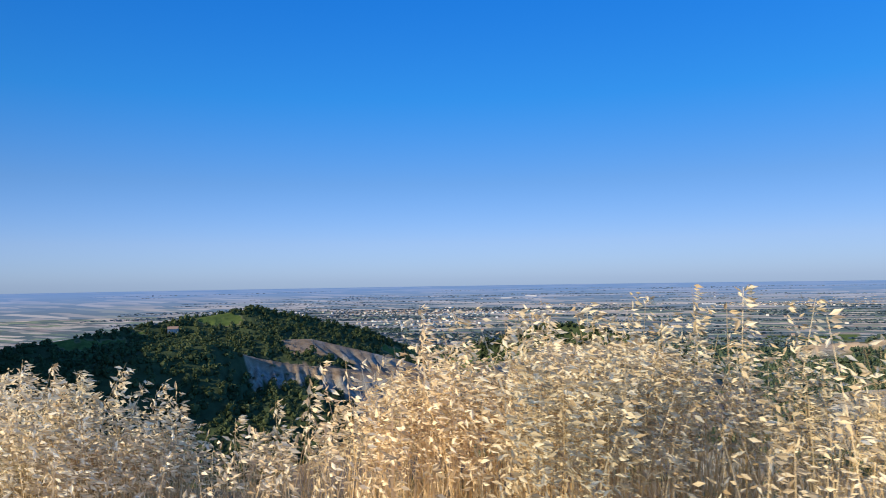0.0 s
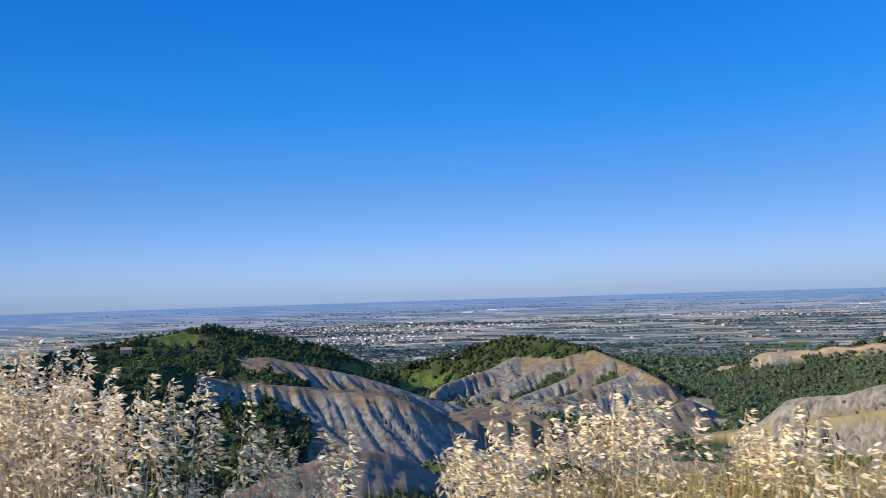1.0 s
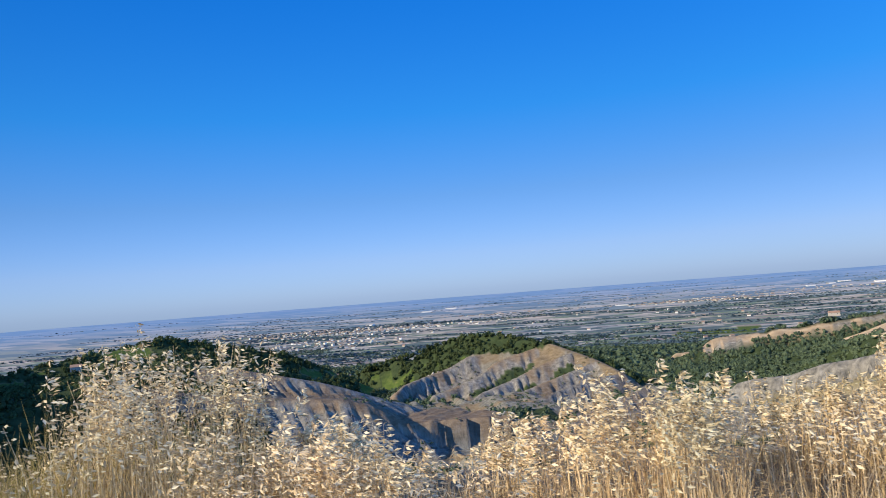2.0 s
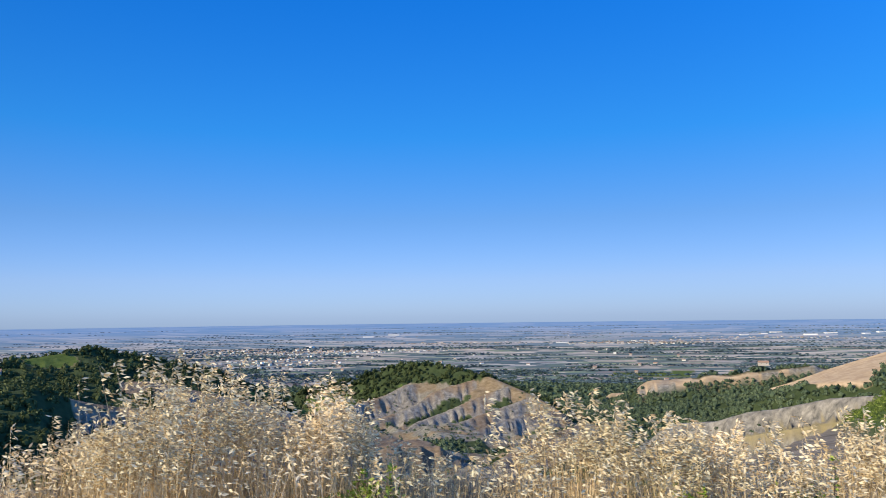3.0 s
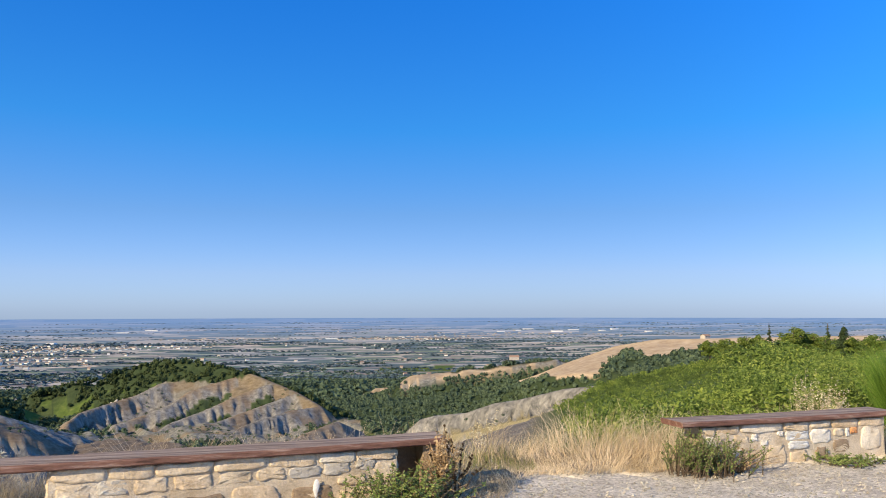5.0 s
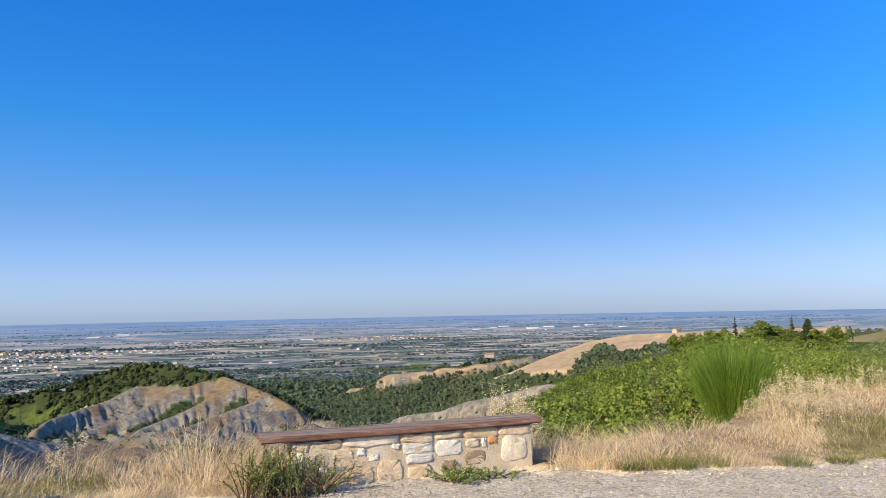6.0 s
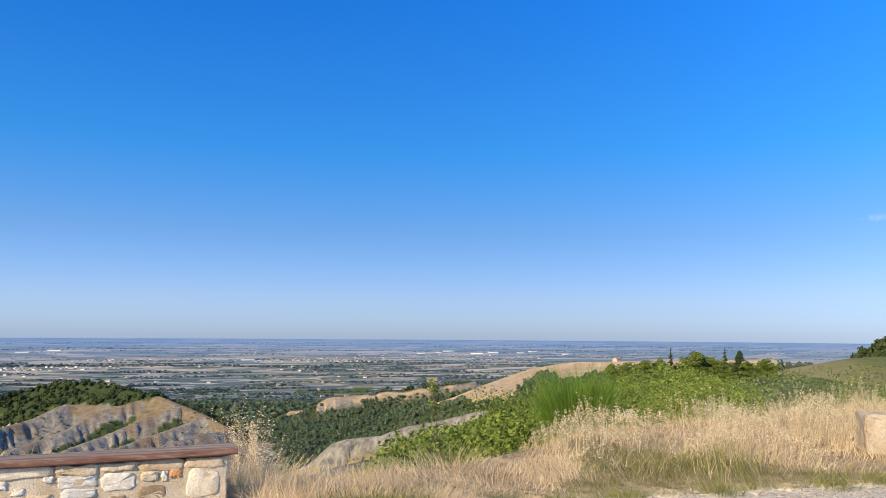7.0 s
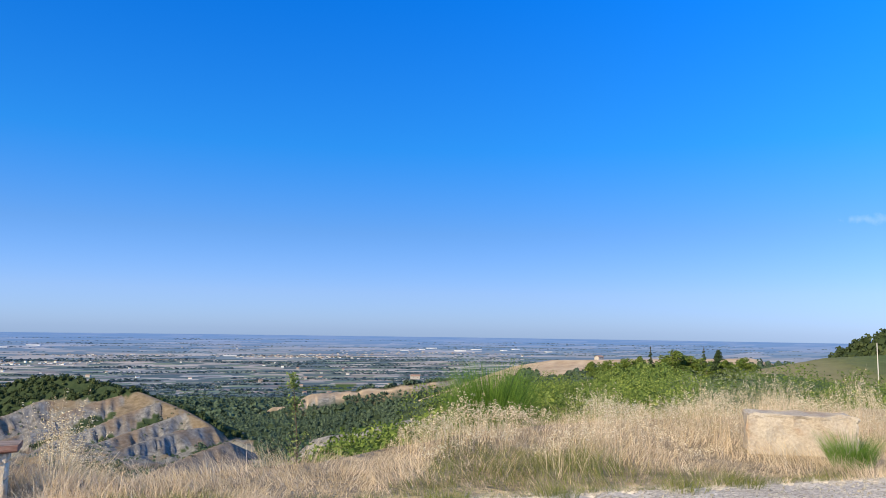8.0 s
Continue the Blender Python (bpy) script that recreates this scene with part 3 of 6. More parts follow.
def covers(x, y):
    """What grows or lies where, for places in the world: a dict of 0..1 shares, and the height."""
    x, y, scale = to_plan(x, y)
    z, who, dist, run = lie(x, y)
    z = 1.5 + (z - 1.5) * scale
    r = np.hypot(x + 8, y)
    n2 = fbm(x / 9 + 40, y / 9 + 7, 4)
    n1 = 0.85 * fbm((0.8 * x + 0.6 * y) / 30 + 3, (0.8 * y - 0.6 * x) / 30, 4) + 0.15 * n2
    c = {k: np.zeros(x.shape) for k in ("soil", "tilled", "clay", "meadow", "wood", "fields", "gravel", "shrub")}
    edge = np.interp(x, EDGE_X, EDGE_Y)
    c["gravel"] = 1 - ease(y - edge + 0.25 * (n2 - 0.5), -0.1, 0.12)
    is_ = {key: who == k for k, key in enumerate(NAMES)}
    base = (who == -1) & (y > 0)
    west = ease(-x / np.maximum(r, 1), 0.08, 0.16)
    rim = 1180 - 380 * west
    c["wood"] = np.where(base, ease(r, 200, 260) * (1 - ease(r, rim - 60, rim + 60)) * (n1 > 0.28), 0.0)
    c["meadow"] = np.where(base, ease(r, 15, 60) * (1 - ease(r, rim - 60, rim + 60)) * 0.8, 0.0)
    gorge = base & (x < np.where(r < 310, 85, 34)) & (x > -112) & (r < 470) & (r > 60)
    c["wood"] = np.where(gorge, np.where(n1 > 0.6, 1.0, 0.0), c["wood"])
    c["meadow"] = np.where(gorge, 0.1, c["meadow"])
    c["clay"] = np.where(gorge, ease(n2, 0.3, 0.5), c["clay"])
    c["soil"] = np.where(base & (r > 60), 1.0, c["soil"])
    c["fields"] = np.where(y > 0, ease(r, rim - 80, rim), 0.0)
    # a green meadow at the near edge of the plain
    lawn = (np.abs(x - 250 - 0.3 * (y - 1430)) < 75) & (np.abs(y - 1430) < 75)
    c["meadow"], c["fields"], c["wood"] = np.where(lawn, 1.0, c["meadow"]), np.where(lawn, 0.0, c["fields"]), np.where(lawn, 0.0, c["wood"])
    # the wooded hill, with the unseen west ridge that shades it
    w = is_["wooded"] | is_["west"]
    c["wood"] = np.where(w, np.where((dist > -40) & (dist < 14) & (n1 > 0.66), 0.0, 1.0), c["wood"])
    c["meadow"] = np.where(w & (c["wood"] < 0.5), 1.0, c["meadow"])
    w = is_["cliff"]
    bare = ease(run + 24 * (n1 - 0.5), 54, 66)
    shelf = dist <= 3 + 6 * (n2 - 0.5)
    c["clay"] = np.where(w & ~shelf, bare, c["clay"])
    c["soil"] = np.where(w & shelf, bare, c["soil"])
    c["wood"] = np.where(w, np.where((bare < 0.5) | ((dist < -12) & (run < 85) & (n1 > 0.42)) | ((dist > 30) & (n1 > 0.60)) | ((dist > 4) & (run < 58)), 1.0, 0.0), c["wood"])
    w = is_["cliff_step"]
    c["soil"] = np.where(w, 1.0, c["soil"])
    c["clay"] = np.where(w, ease(n2 + 0.01 * run, 0.9, 1.2), c["clay"])
    c["wood"] = np.where(w, np.where((dist < -4) | (run < 14) | ((dist > 12) & (run < 45)), 1.0, 0.0), c["wood"])
    for key in ("knoll", *SPURS, "hummock"):
        w = is_[key]
        c["soil"] = np.where(w, 1.0, c["soil"])
        if key == "knoll":
            grown = ((dist < np.interp(run, [60, 75, 100, 135, 150], [8, 22, 14, 8, 0])) & (run < 150)) | (dist < -4) | ((run < 95) & (dist > 18) & (n1 > 0.36)) | ((run < 82) & (n2 > 0.5))
            c["clay"] = np.where(w, 0.75 * ease(n2 + 0.012 * np.abs(dist), 0.55, 0.8), c["clay"])
            c["meadow"] = np.where(w, np.where((run < 95) & (dist < 60), 1.0, 0.1), c["meadow"])
        else:
            back = {"knoll_spur_a": -60, "knoll_spur_b": -14, "knoll_spur_c": -5, "knoll_spur_d": -2, "knoll_spur_e": -8, "knoll_spur_f": -2, "hummock": -6}[key]
            front = {"knoll_spur_b": 8, "knoll_spur_c": 7, "knoll_spur_e": 10, "knoll_spur_f": 16, "hummock": 14}.get(key, 60)
            grown = ((dist < back) | (dist > front)) & (n2 > (0.36 if key in ("knoll_spur_d", "knoll_spur_e", "knoll_spur_f") else 0.44)) & (run > 0)
            c["clay"] = np.where(w, (0.4 if key in ("hummock", "knoll_spur_f") else 0.9) * ease(n2 + 0.015 * np.abs(dist), 0.40, 0.60), c["clay"])
            c["meadow"] = np.where(w, np.where(grown, 0.9, 0.0), c["meadow"])
        c["wood"] = np.where(w, np.where(grown, 1.0, 0.0), c["wood"])
    w = is_["grey"]
    c["clay"] = np.where(w, np.where(dist > -3, 1.0, 0.3), c["clay"])
    c["soil"] = np.where(w, 1.0, c["soil"])
    c["wood"] = np.where(w, np.where((dist < -14) & (n1 > 0.45) & (run < 60), 1.0, 0.0), c["wood"])
    w = is_["field"] | is_["strip"]
    c["tilled"] = np.where(w, 1.0, 0.0)
    w = is_["field"]
    ragged = 8 * (n1 - 0.5)
    copse = (run > 91 + 0.43 * dist + ragged) & (dist > np.interp(run, [96, 111, 118, 129, 134, 137, 150], [13, 26, 31, 41, 36, 22, 12]) + ragged)
    copse = copse | (dist > np.interp(run, [0, 40, 65, 94, 122], [20, 38, 56, 72, 74]) + ragged) | (run < 12) | (dist < -30)
    c["soil"] = np.where(w, 1.0, c["soil"])
    c["wood"] = np.where(w, np.where(copse, 1.0, 0.0), c["wood"])
    w = is_["strip"]
    c["soil"] = np.where(w, 1.0, c["soil"])
    c["clay"] = np.where(w & (dist > 8) & (n1 > 0.5), 1.0, c["clay"])
    c["wood"] = np.where(w, np.where((dist > 17) & (n1 < 0.48) | (dist > 32) | (dist < -14), 1.0, 0.0), c["wood"])
    w = is_["green"]
    lush = ease(x - 0.36 * y, -9, -3)
    c["meadow"] = np.where(w, lush, c["meadow"])
    c["soil"] = np.where(w, 1.0, c["soil"])
    c["clay"] = np.where(w, 0.6 * (1 - lush), c["clay"])
    c["shrub"] = np.where(w, 1.0, 0.0)
    c["wood"] = np.where(w, 0.0, c["wood"])
    w = is_["pasture"]
    c["meadow"] = np.where(w, 0.45 + 0.5 * ease(run, 40, 90), c["meadow"])
    c["tilled"] = np.where(w, 0.7, c["tilled"])
    c["wood"] = np.where(w, 0.0, c["wood"])
    w = is_["far_wood"]
    c["wood"] = np.where(w, 1.0, c["wood"])
    return c, z, who, dist


# ---- the ground, one sheet to the horizon ----
def build_ground():
    fine = np.linspace(-46, 56, 630)
    side = np.linspace(56, 86, 66)[1:]
    coarse = np.arange(86, 266.1, 5.0)[1:-1]
    other = np.concatenate([np.linspace(-94, -64, 76)[:-1], np.linspace(-64, -46, 36)[:-1]])
    bearing = np.radians(np.concatenate([other, fine, side, coarse]))
    near = np.concatenate([np.geomspace(0.01, 4.8, 9)[:-1], np.arange(4.8, 9.2, 0.16), np.arange(9.2, 22, 0.4), np.geomspace(22, 140, 36)])
    mid = np.concatenate([np.arange(141.5, 225, 3.0), np.arange(225, 500, 1.9)])
    far = np.geomspace(504, 4870, 56)
    rad = np.concatenate([near, mid, far])
    R, T = np.meshgrid(np.interp(rad, PLAN_R, TRUE_R), bearing, indexing="ij")
    x, y = -8 + R * np.sin(T), 1.5 + R * np.cos(T)
    c, z, _, _ = covers(x.ravel(), y.ravel())
    v = np.stack([x.ravel(), y.ravel(), z], 1)
    nr, nt = R.shape
    i, j = np.meshgrid(np.arange(nr - 1), np.arange(nt), indexing="ij")
    k = (j + 1) % nt
    f = np.stack([i * nt + j, (i + 1) * nt + j, (i + 1) * nt + k, i * nt + k], -1).reshape(-1, 4)[:, ::-1]
    hub = np.array([[-8, 1.5, 0.0]])
    attrs = {key: np.r_[c[key], 1.0 if key == "gravel" else 0.0] for key in ("soil", "tilled", "clay", "meadow", "wood", "fields", "gravel")}
    me = mesh_np("ground", np.r_[v, hub], f, M_GROUND, True, attrs)
    return tagged(new("ground", me), "dry hillside, clay gullies, woods and patchwork plain", "ground", kind="structure")


build_ground()


# ---- plants ----
def tri_join(parts):
    """Joins pairs of corner and triangle arrays."""
    vs, fs, at = [], [], 0
    for v, f in parts:
        vs.append(v)
        fs.append(f + at)
        at += len(v)
    return np.concatenate(vs), np.concatenate(fs)


def clump(seed, leaves, size, squash=0.8, lobes=5, core=True):
    """A crown one metre in radius, standing on z = 0: leaf tufts over several uneven lobes, with a dark heart."""
    g = np.random.default_rng(seed)
    ctr = g.normal(0, 0.42, (lobes, 3)) * (1, 1, 0.6)
    rad = g.uniform(0.45, 0.75, lobes)
    which = g.integers(0, lobes, leaves)
    d = g.normal(0, 1, (leaves, 3))
    d /= np.linalg.norm(d, axis=1)[:, None]
    d[:, 2] = np.where(d[:, 2] < -0.45, -d[:, 2], d[:, 2])
    p = ctr[which] + d * rad[which][:, None] * g.uniform(0.8, 1.1, leaves)[:, None]
    nrm = d + g.normal(0, 0.45, (leaves, 3))
    nrm /= np.linalg.norm(nrm, axis=1)[:, None]
    u = np.cross(nrm, g.normal(0, 1, (leaves, 3)))
    u /= np.linalg.norm(u, axis=1)[:, None]
    w = np.cross(nrm, u)
    s = (size * g.uniform(0.6, 1.3, leaves))[:, None]
    lift = nrm * s * 0.3
    quad = np.stack([p - u * s, p - w * s * 0.6 + lift, p + u * s, p + w * s * 0.6 + lift], 1).reshape(-1, 3)
    base = np.arange(leaves)[:, None] * 4
    f = np.concatenate([base + [0, 1, 2], base + [0, 2, 3]])
    out = [(quad, f)]
    if core:
        for c, r in zip(ctr, rad):
            bm = bmesh.new()
            bmesh.ops.create_icosphere(bm, subdivisions=1, radius=1)
            bv = np.array([q.co[:] for q in bm.verts]) * r * 0.86 * g.uniform(0.85, 1.1, (len(bm.verts), 1)) + c
            bf = np.array([[q.index for q in t.verts] for t in bm.faces])
            bm.free()
            out.append((bv, bf))
    v, f = tri_join(out)
    v[:, 2] *= squash
    v[:, 2] -= v[:, 2].min() * 0.9
    return v, f


def scatter(models, x, y, z, size, tall=None):
    """Many turned and scaled copies of a few models, as one pair of arrays."""
    out = []
    pick = rng.integers(0, len(models), len(x))
    turn = rng.uniform(0, 2 * np.pi, len(x))
    tall = size if tall is None else tall
    at = 0
    for k, (v, f) in enumerate(models):
        i = np.where(pick == k)[0]
        if not len(i):
            continue
        c, s = np.cos(turn[i])[:, None], np.sin(turn[i])[:, None]
        vx = (v[None, :, 0] * c - v[None, :, 1] * s) * size[i][:, None] + x[i][:, None]
        vy = (v[None, :, 0] * s + v[None, :, 1] * c) * size[i][:, None] + y[i][:, None]
        vz = v[None, :, 2] * tall[i][:, None] + z[i][:, None]
        vv = np.stack([vx, vy, vz], -1).reshape(-1, 3)
        ff = (f[None] + (np.arange(len(i)) * len(v))[:, None, None]).reshape(-1, 3)
        out.append((vv, ff))
    return tri_join(out)


def stuff(name, data, material, label, category, smooth=False):
    return tagged(new(name, mesh_np(name, *data, material, smooth)), label, category, kind="stuff")


def sector(n, r0, r1, b0, b1, power=1.0):
    """Random places in a ring sector round the track, by area when power is 1."""
    r = (rng.uniform(0, 1, n) * (r1 ** (2 * power) - r0 ** (2 * power)) + r0 ** (2 * power)) ** (0.5 / power)
    b = np.radians(rng.uniform(b0, b1, n))
    return -8 + r * np.sin(b), 1.5 + r * np.cos(b)


def build_woods():
    mid = [clump(30 + k, 13, 0.31, 1.0, 1) for k in range(6)]
    far = [clump(40 + k, 12, 0.5, 0.9, 1, False) for k in range(4)]
    px, py = sector(64000, 140, 620, -50, 57)
    x, y, k = to_world(px, py)
    c, z, who, dist = covers(x, y)
    keep = (c["wood"] > 0.5) & (rng.random(len(x)) < np.where(who == -1, 0.36, np.where(who == NAMES.index("far_wood"), 1.0, 0.72)))
    keep &= (dist > -22) | ~np.isin(who, [NAMES.index(k) for k in ("wooded", "knoll", "far_wood", "field", "strip")])
    keep &= who != NAMES.index("west")
    tags = np.where(np.isin(who, [NAMES.index(k) for k in ("wooded", "west", "cliff", "cliff_step")]), 0, np.where(np.isin(who, [NAMES.index(k) for k in ("knoll", *SPURS, "hummock")]), 1, np.where(who == NAMES.index("far_wood"), 2, 3)))
    for tag, name, label in ((0, "hill_woods", "dense dark green oak woods over the rounded hill"), (1, "knoll_woods", "dark green woods and shrubs on the bare knoll"),
                             (2, "far_ridge_woods", "dark woods on the rising ridge"), (3, "valley_woods", "green woods filling the valley below the gullies")):
        i = keep & (tags == tag)
        size = rng.uniform(1.4, 2.7, i.sum()) * (1.15 if tag == 2 else 1.0)
        size = np.where(np.isin(who[i], [NAMES.index(k) for k in (*SPURS, "hummock")]), size * 0.5, size) * k[i]
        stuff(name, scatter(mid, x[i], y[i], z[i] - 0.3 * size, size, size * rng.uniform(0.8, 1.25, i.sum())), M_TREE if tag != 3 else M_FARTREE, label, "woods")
    px, py = sector(8500, 600, 1260, -36, 54)
    x, y, k = to_world(px, py)
    c, z, who, dist = covers(x, y)
    r = np.hypot(px + 8, py)
    keep = (c["wood"] > 0.5) | ((c["meadow"] < 0.9) & (r > 820) & (fbm(px / 120, py / 60, 2) > 0.56))
    size = rng.uniform(3.2, 6.6, keep.sum()) * k[keep]
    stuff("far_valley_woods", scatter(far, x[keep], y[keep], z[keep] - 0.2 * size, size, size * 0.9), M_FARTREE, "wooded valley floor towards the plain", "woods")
    # groves that run out into the plain
    px, py = sector(15000, 900, 1750, -32, 48)
    grove = (fbm(px / 150 + 5, py / 70, 3) > np.interp(np.hypot(px, py), [900, 1750], [0.44, 0.60])) & ~((np.abs(px - 250 - 0.3 * (py - 1430)) < 90) & (np.abs(py - 1430) < 90))
    x, y, k = to_world(px[grove], py[grove])
    size = rng.uniform(2.6, 5.0, len(x)) * k
    small = [clump(45 + q, 7, 0.7, 0.9, 1, False) for q in range(4)]
    stuff("plain_groves", scatter(small, x, y, land(x, y)[0] - 0.3 * size, size, size * 0.75), M_GROVEFAR, "dark groves at the foot of the hills, tinted blue for haze", "woods")
    # low scrub scattered on the bare slopes
    px, py = sector(9000, 190, 520, -40, 40)
    x, y, k = to_world(px, py)
    c, z, who, dist = covers(x, y)
    keep = (c["wood"] < 0.5) & np.isin(who, [NAMES.index(k) for k in (*CLAY, "strip")]) & (fbm(px / 16, py / 16, 3) > 0.60)
    keep |= (who == -1) & (px < 34) & (c["wood"] < 0.5) & (fbm(px / 12, py / 12, 3) > 0.45)
    size = rng.uniform(0.4, 1.2, keep.sum()) * k[keep]
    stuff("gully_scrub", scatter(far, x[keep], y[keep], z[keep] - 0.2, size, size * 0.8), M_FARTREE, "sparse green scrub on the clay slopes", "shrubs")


def build_shrub_slope():
    fine = [clump(60 + k, 90, 0.118, 0.85, 4, False) for k in range(4)]
    mid = [clump(70 + k, 38, 0.165, 0.85, 2, False) for k in range(4)]
    wx, wy, k = to_world(*sector(17000, 13, 240, 8, 66, 0.6))
    c, z, who, dist = covers(wx, wy)
    x, y, _ = to_plan(wx, wy)
    r = np.hypot(x - 0, y)
    lower = (who == -1) & (r > 12) & (r < 90) & (x > 7) & (fbm(x / 8, y / 8, 2) > 0.34)
    ok = ((who == NAMES.index("green")) | lower) & (y > np.interp(x, BRINK_X, BRINK_Y) + np.interp(x, [3, 8], [3.5, 1.0])) & (x > 0.36 * y - 4 + 6.0 * np.exp((12 - y) / 15))
    bearing = np.degrees(np.arctan2(x + 2, y - 1.5))
    seen = (bearing < 58) & ((dist < 12) | (who == -1))
    a, b = ok & seen & (r < 60), ok & seen & (r >= 60) & (rng.random(len(x)) < 0.65)
    size = rng.uniform(0.5, 1.15, a.sum()) * np.interp(r[a], [14, 40], [0.62, 1.0]) * k[a]
    stuff("slope_shrubs", scatter(fine, wx[a], wy[a], z[a] - 0.15, size, size * rng.uniform(0.7, 1.2, a.sum())), M_LEAF, "bright green broom and bramble on the slope", "shrubs")
    size = rng.uniform(0.6, 1.2, len(x)) * np.interp(r, [60, 110, 160], [1.1, 1.7, 2.5]) * np.where((dist > 4) | (dist < -9), 0.55, 1.0) * k * 0.8
    dark = fbm(x / 11 + 9, y / 11, 2) > 0.55
    for i, name, mat, label in ((b & ~dark, "upper_slope_shrubs", M_LEAF, "bright green shrubs up to the crest"), (b & dark, "upper_slope_trees", M_GROVE, "darker green small trees among the slope's shrubs")):
        stuff(name, scatter(mid, wx[i], wy[i], z[i] - 0.2, size[i], size[i] * rng.uniform(0.8, 1.3, i.sum())), mat, label, "shrubs")


def ribbons(x, y, z, h, width, lean, curl, seg=3, az=None):
    """Upright tapering blades; returns arrays, the tips and the directions of lean."""
    n = len(x)
    az = rng.uniform(0, 2 * np.pi, n) if az is None else az
    face = rng.uniform(0, np.pi, n)
    t = np.linspace(0, 1, seg + 1)
    off = h[:, None] * (lean[:, None] * t + curl[:, None] * t**2.2)
    px = x[:, None] + off * np.cos(az)[:, None]
    py = y[:, None] + off * np.sin(az)[:, None]
    pz = z[:, None] + h[:, None] * (t - 0.35 * (curl[:, None] * t**2) ** 2)
    wd = width[:, None] * (1 - 0.8 * t) * 0.5
    dx, dy = np.cos(face)[:, None] * wd, np.sin(face)[:, None] * wd
    left, right = np.stack([px - dx, py - dy, pz], -1), np.stack([px + dx, py + dy, pz], -1)
    v = np.stack([left, right], 2).reshape(n, -1, 3)
    k = np.arange(seg)[:, None] * 2
    f = np.concatenate([k + [0, 1, 3], k + [0, 3, 2]])
    f = (f[None] + (np.arange(n) * 2 * (seg + 1))[:, None, None]).reshape(-1, 3)
    spine = np.stack([px, py, pz], -1)
    return (v.reshape(-1, 3), f), spine, az


def spikelets(spine, h, count, size, reach=0.03):
    """Plumes of oat spikelets over the upper part of the stalks: wider below, all blown the same way."""
    n = len(spine)
    t = rng.uniform(0.0, 1.0, (n, count)) ** 1.15
    top, below = spine[:, -1], spine[:, -2]
    p = below[:, None] + (top - below)[:, None] * (1.3 * t[..., None] - 0.27)
    az = rng.uniform(0, 2 * np.pi, (n, count))
    out = reach * (1.15 - t) * rng.uniform(0.35, 1.2, (n, count))
    p = p + np.stack([np.cos(az) * out + 0.008, np.sin(az) * out, -0.25 * out], -1)
    p = p.reshape(-1, 3)
    m = len(p)
    axis = np.stack([0.55 + 0.5 * np.cos(az).ravel() + rng.normal(0, 0.2, m), 0.45 * np.sin(az).ravel(), rng.normal(-0.12, 0.28, m)], -1)
    axis /= np.linalg.norm(axis, axis=1)[:, None]
    side = np.cross(axis, rng.normal(0, 1, (m, 3)))
    side /= np.linalg.norm(side, axis=1)[:, None]
    up = np.cross(axis, side)
    s = (size * rng.uniform(0.65, 1.25, m))[:, None]
    v = np.stack([p, p + axis * s * 0.4 + side * s * 0.19 + up * s * 0.08, p + axis * s, p + axis * s * 0.4 - side * s * 0.19 + up * s * 0.08], 1).reshape(-1, 3)
    b = np.arange(m)[:, None] * 4
    return v, np.concatenate([b + [0, 1, 2], b + [0, 2, 3]])


# along the track: height of the thick body of the oats, and of the single tall spikes over it
OAT_X = [-31.5, -30.0, -29.56, -29.12, -28.68, -28.24, -27.8, -27.36, -26.92, -26.48, -26.04, -25.6, -25.16, -24.72, -24.28, -23.84, -23.4, -22.96, -22.52, -22.08, -21.64, -21.2, -20.76, -20.32, -19.88, -19.44, -19.0, -18.56, -18.12, -17.68, -17.24, -16.8, -16.36, -15.92, -15.48, -15.04, -14.6, -14.16, -13.72, -13.28, -12.84, -12.4, -11.96, -11.52, -11.08, -10.64, -10.2, -9.76, -9.32, -8.88, -8.44, -8.0, -7.56, -7.12, -6.68]
BODY_Z = [0.95, 0.85, 0.85, 0.84, 0.86, 0.96, 1.05, 1.14, 1.2, 1.24, 1.24, 1.18, 1.24, 1.28, 1.18, 0.90, 0.76, 0.70, 0.70, 0.70, 0.80, 0.84, 0.86, 0.89, 0.97, 1.35, 1.36, 0.78, 0.75, 0.73, 0.72, 0.86, 0.89, 0.85, 0.98, 1.03, 1.0, 0.98, 0.80, 0.74, 0.82, 0.73, 0.67, 0.64, 0.7, 0.73, 0.65, 0.6, 0.75, 0.85, 0.81, 0.77, 0.61, 0.56, 0.53]
SPIKE_Z = [1.2, 1.08, 1.09, 1.11, 0.99, 1.01, 1.14, 1.34, 1.34, 1.42, 1.39, 1.26, 1.3, 1.37, 1.36, 1.26, 1.18, 0.96, 0.92, 0.92, 1.08, 1.12, 0.98, 1.01, 1.17, 1.44, 1.44, 0.90, 0.87, 0.88, 0.88, 1.08, 1.01, 0.96, 1.10, 1.30, 1.14, 1.14, 0.99, 0.92, 1.1, 0.9, 0.82, 0.83, 0.87, 0.87, 0.77, 0.68, 0.85, 1.0, 1.07, 0.92, 0.81, 0.63, 0.59]


def oat_top(x, y, spikes=True):
    """Upper limit of the oats: lower with the depth of the bank, along the camera's line of sight from 1.5 m."""
    lie = np.interp(x, [-24, -22, -13, -8, -3], [4.3, 4.5, 6.3, 7.0, 8.2]) - 1.5
    top = np.interp(x, OAT_X, SPIKE_Z if spikes else BODY_Z)
    return 1.5 - (1.5 - top) * np.maximum((y - 1.5) / lie, 0.75)


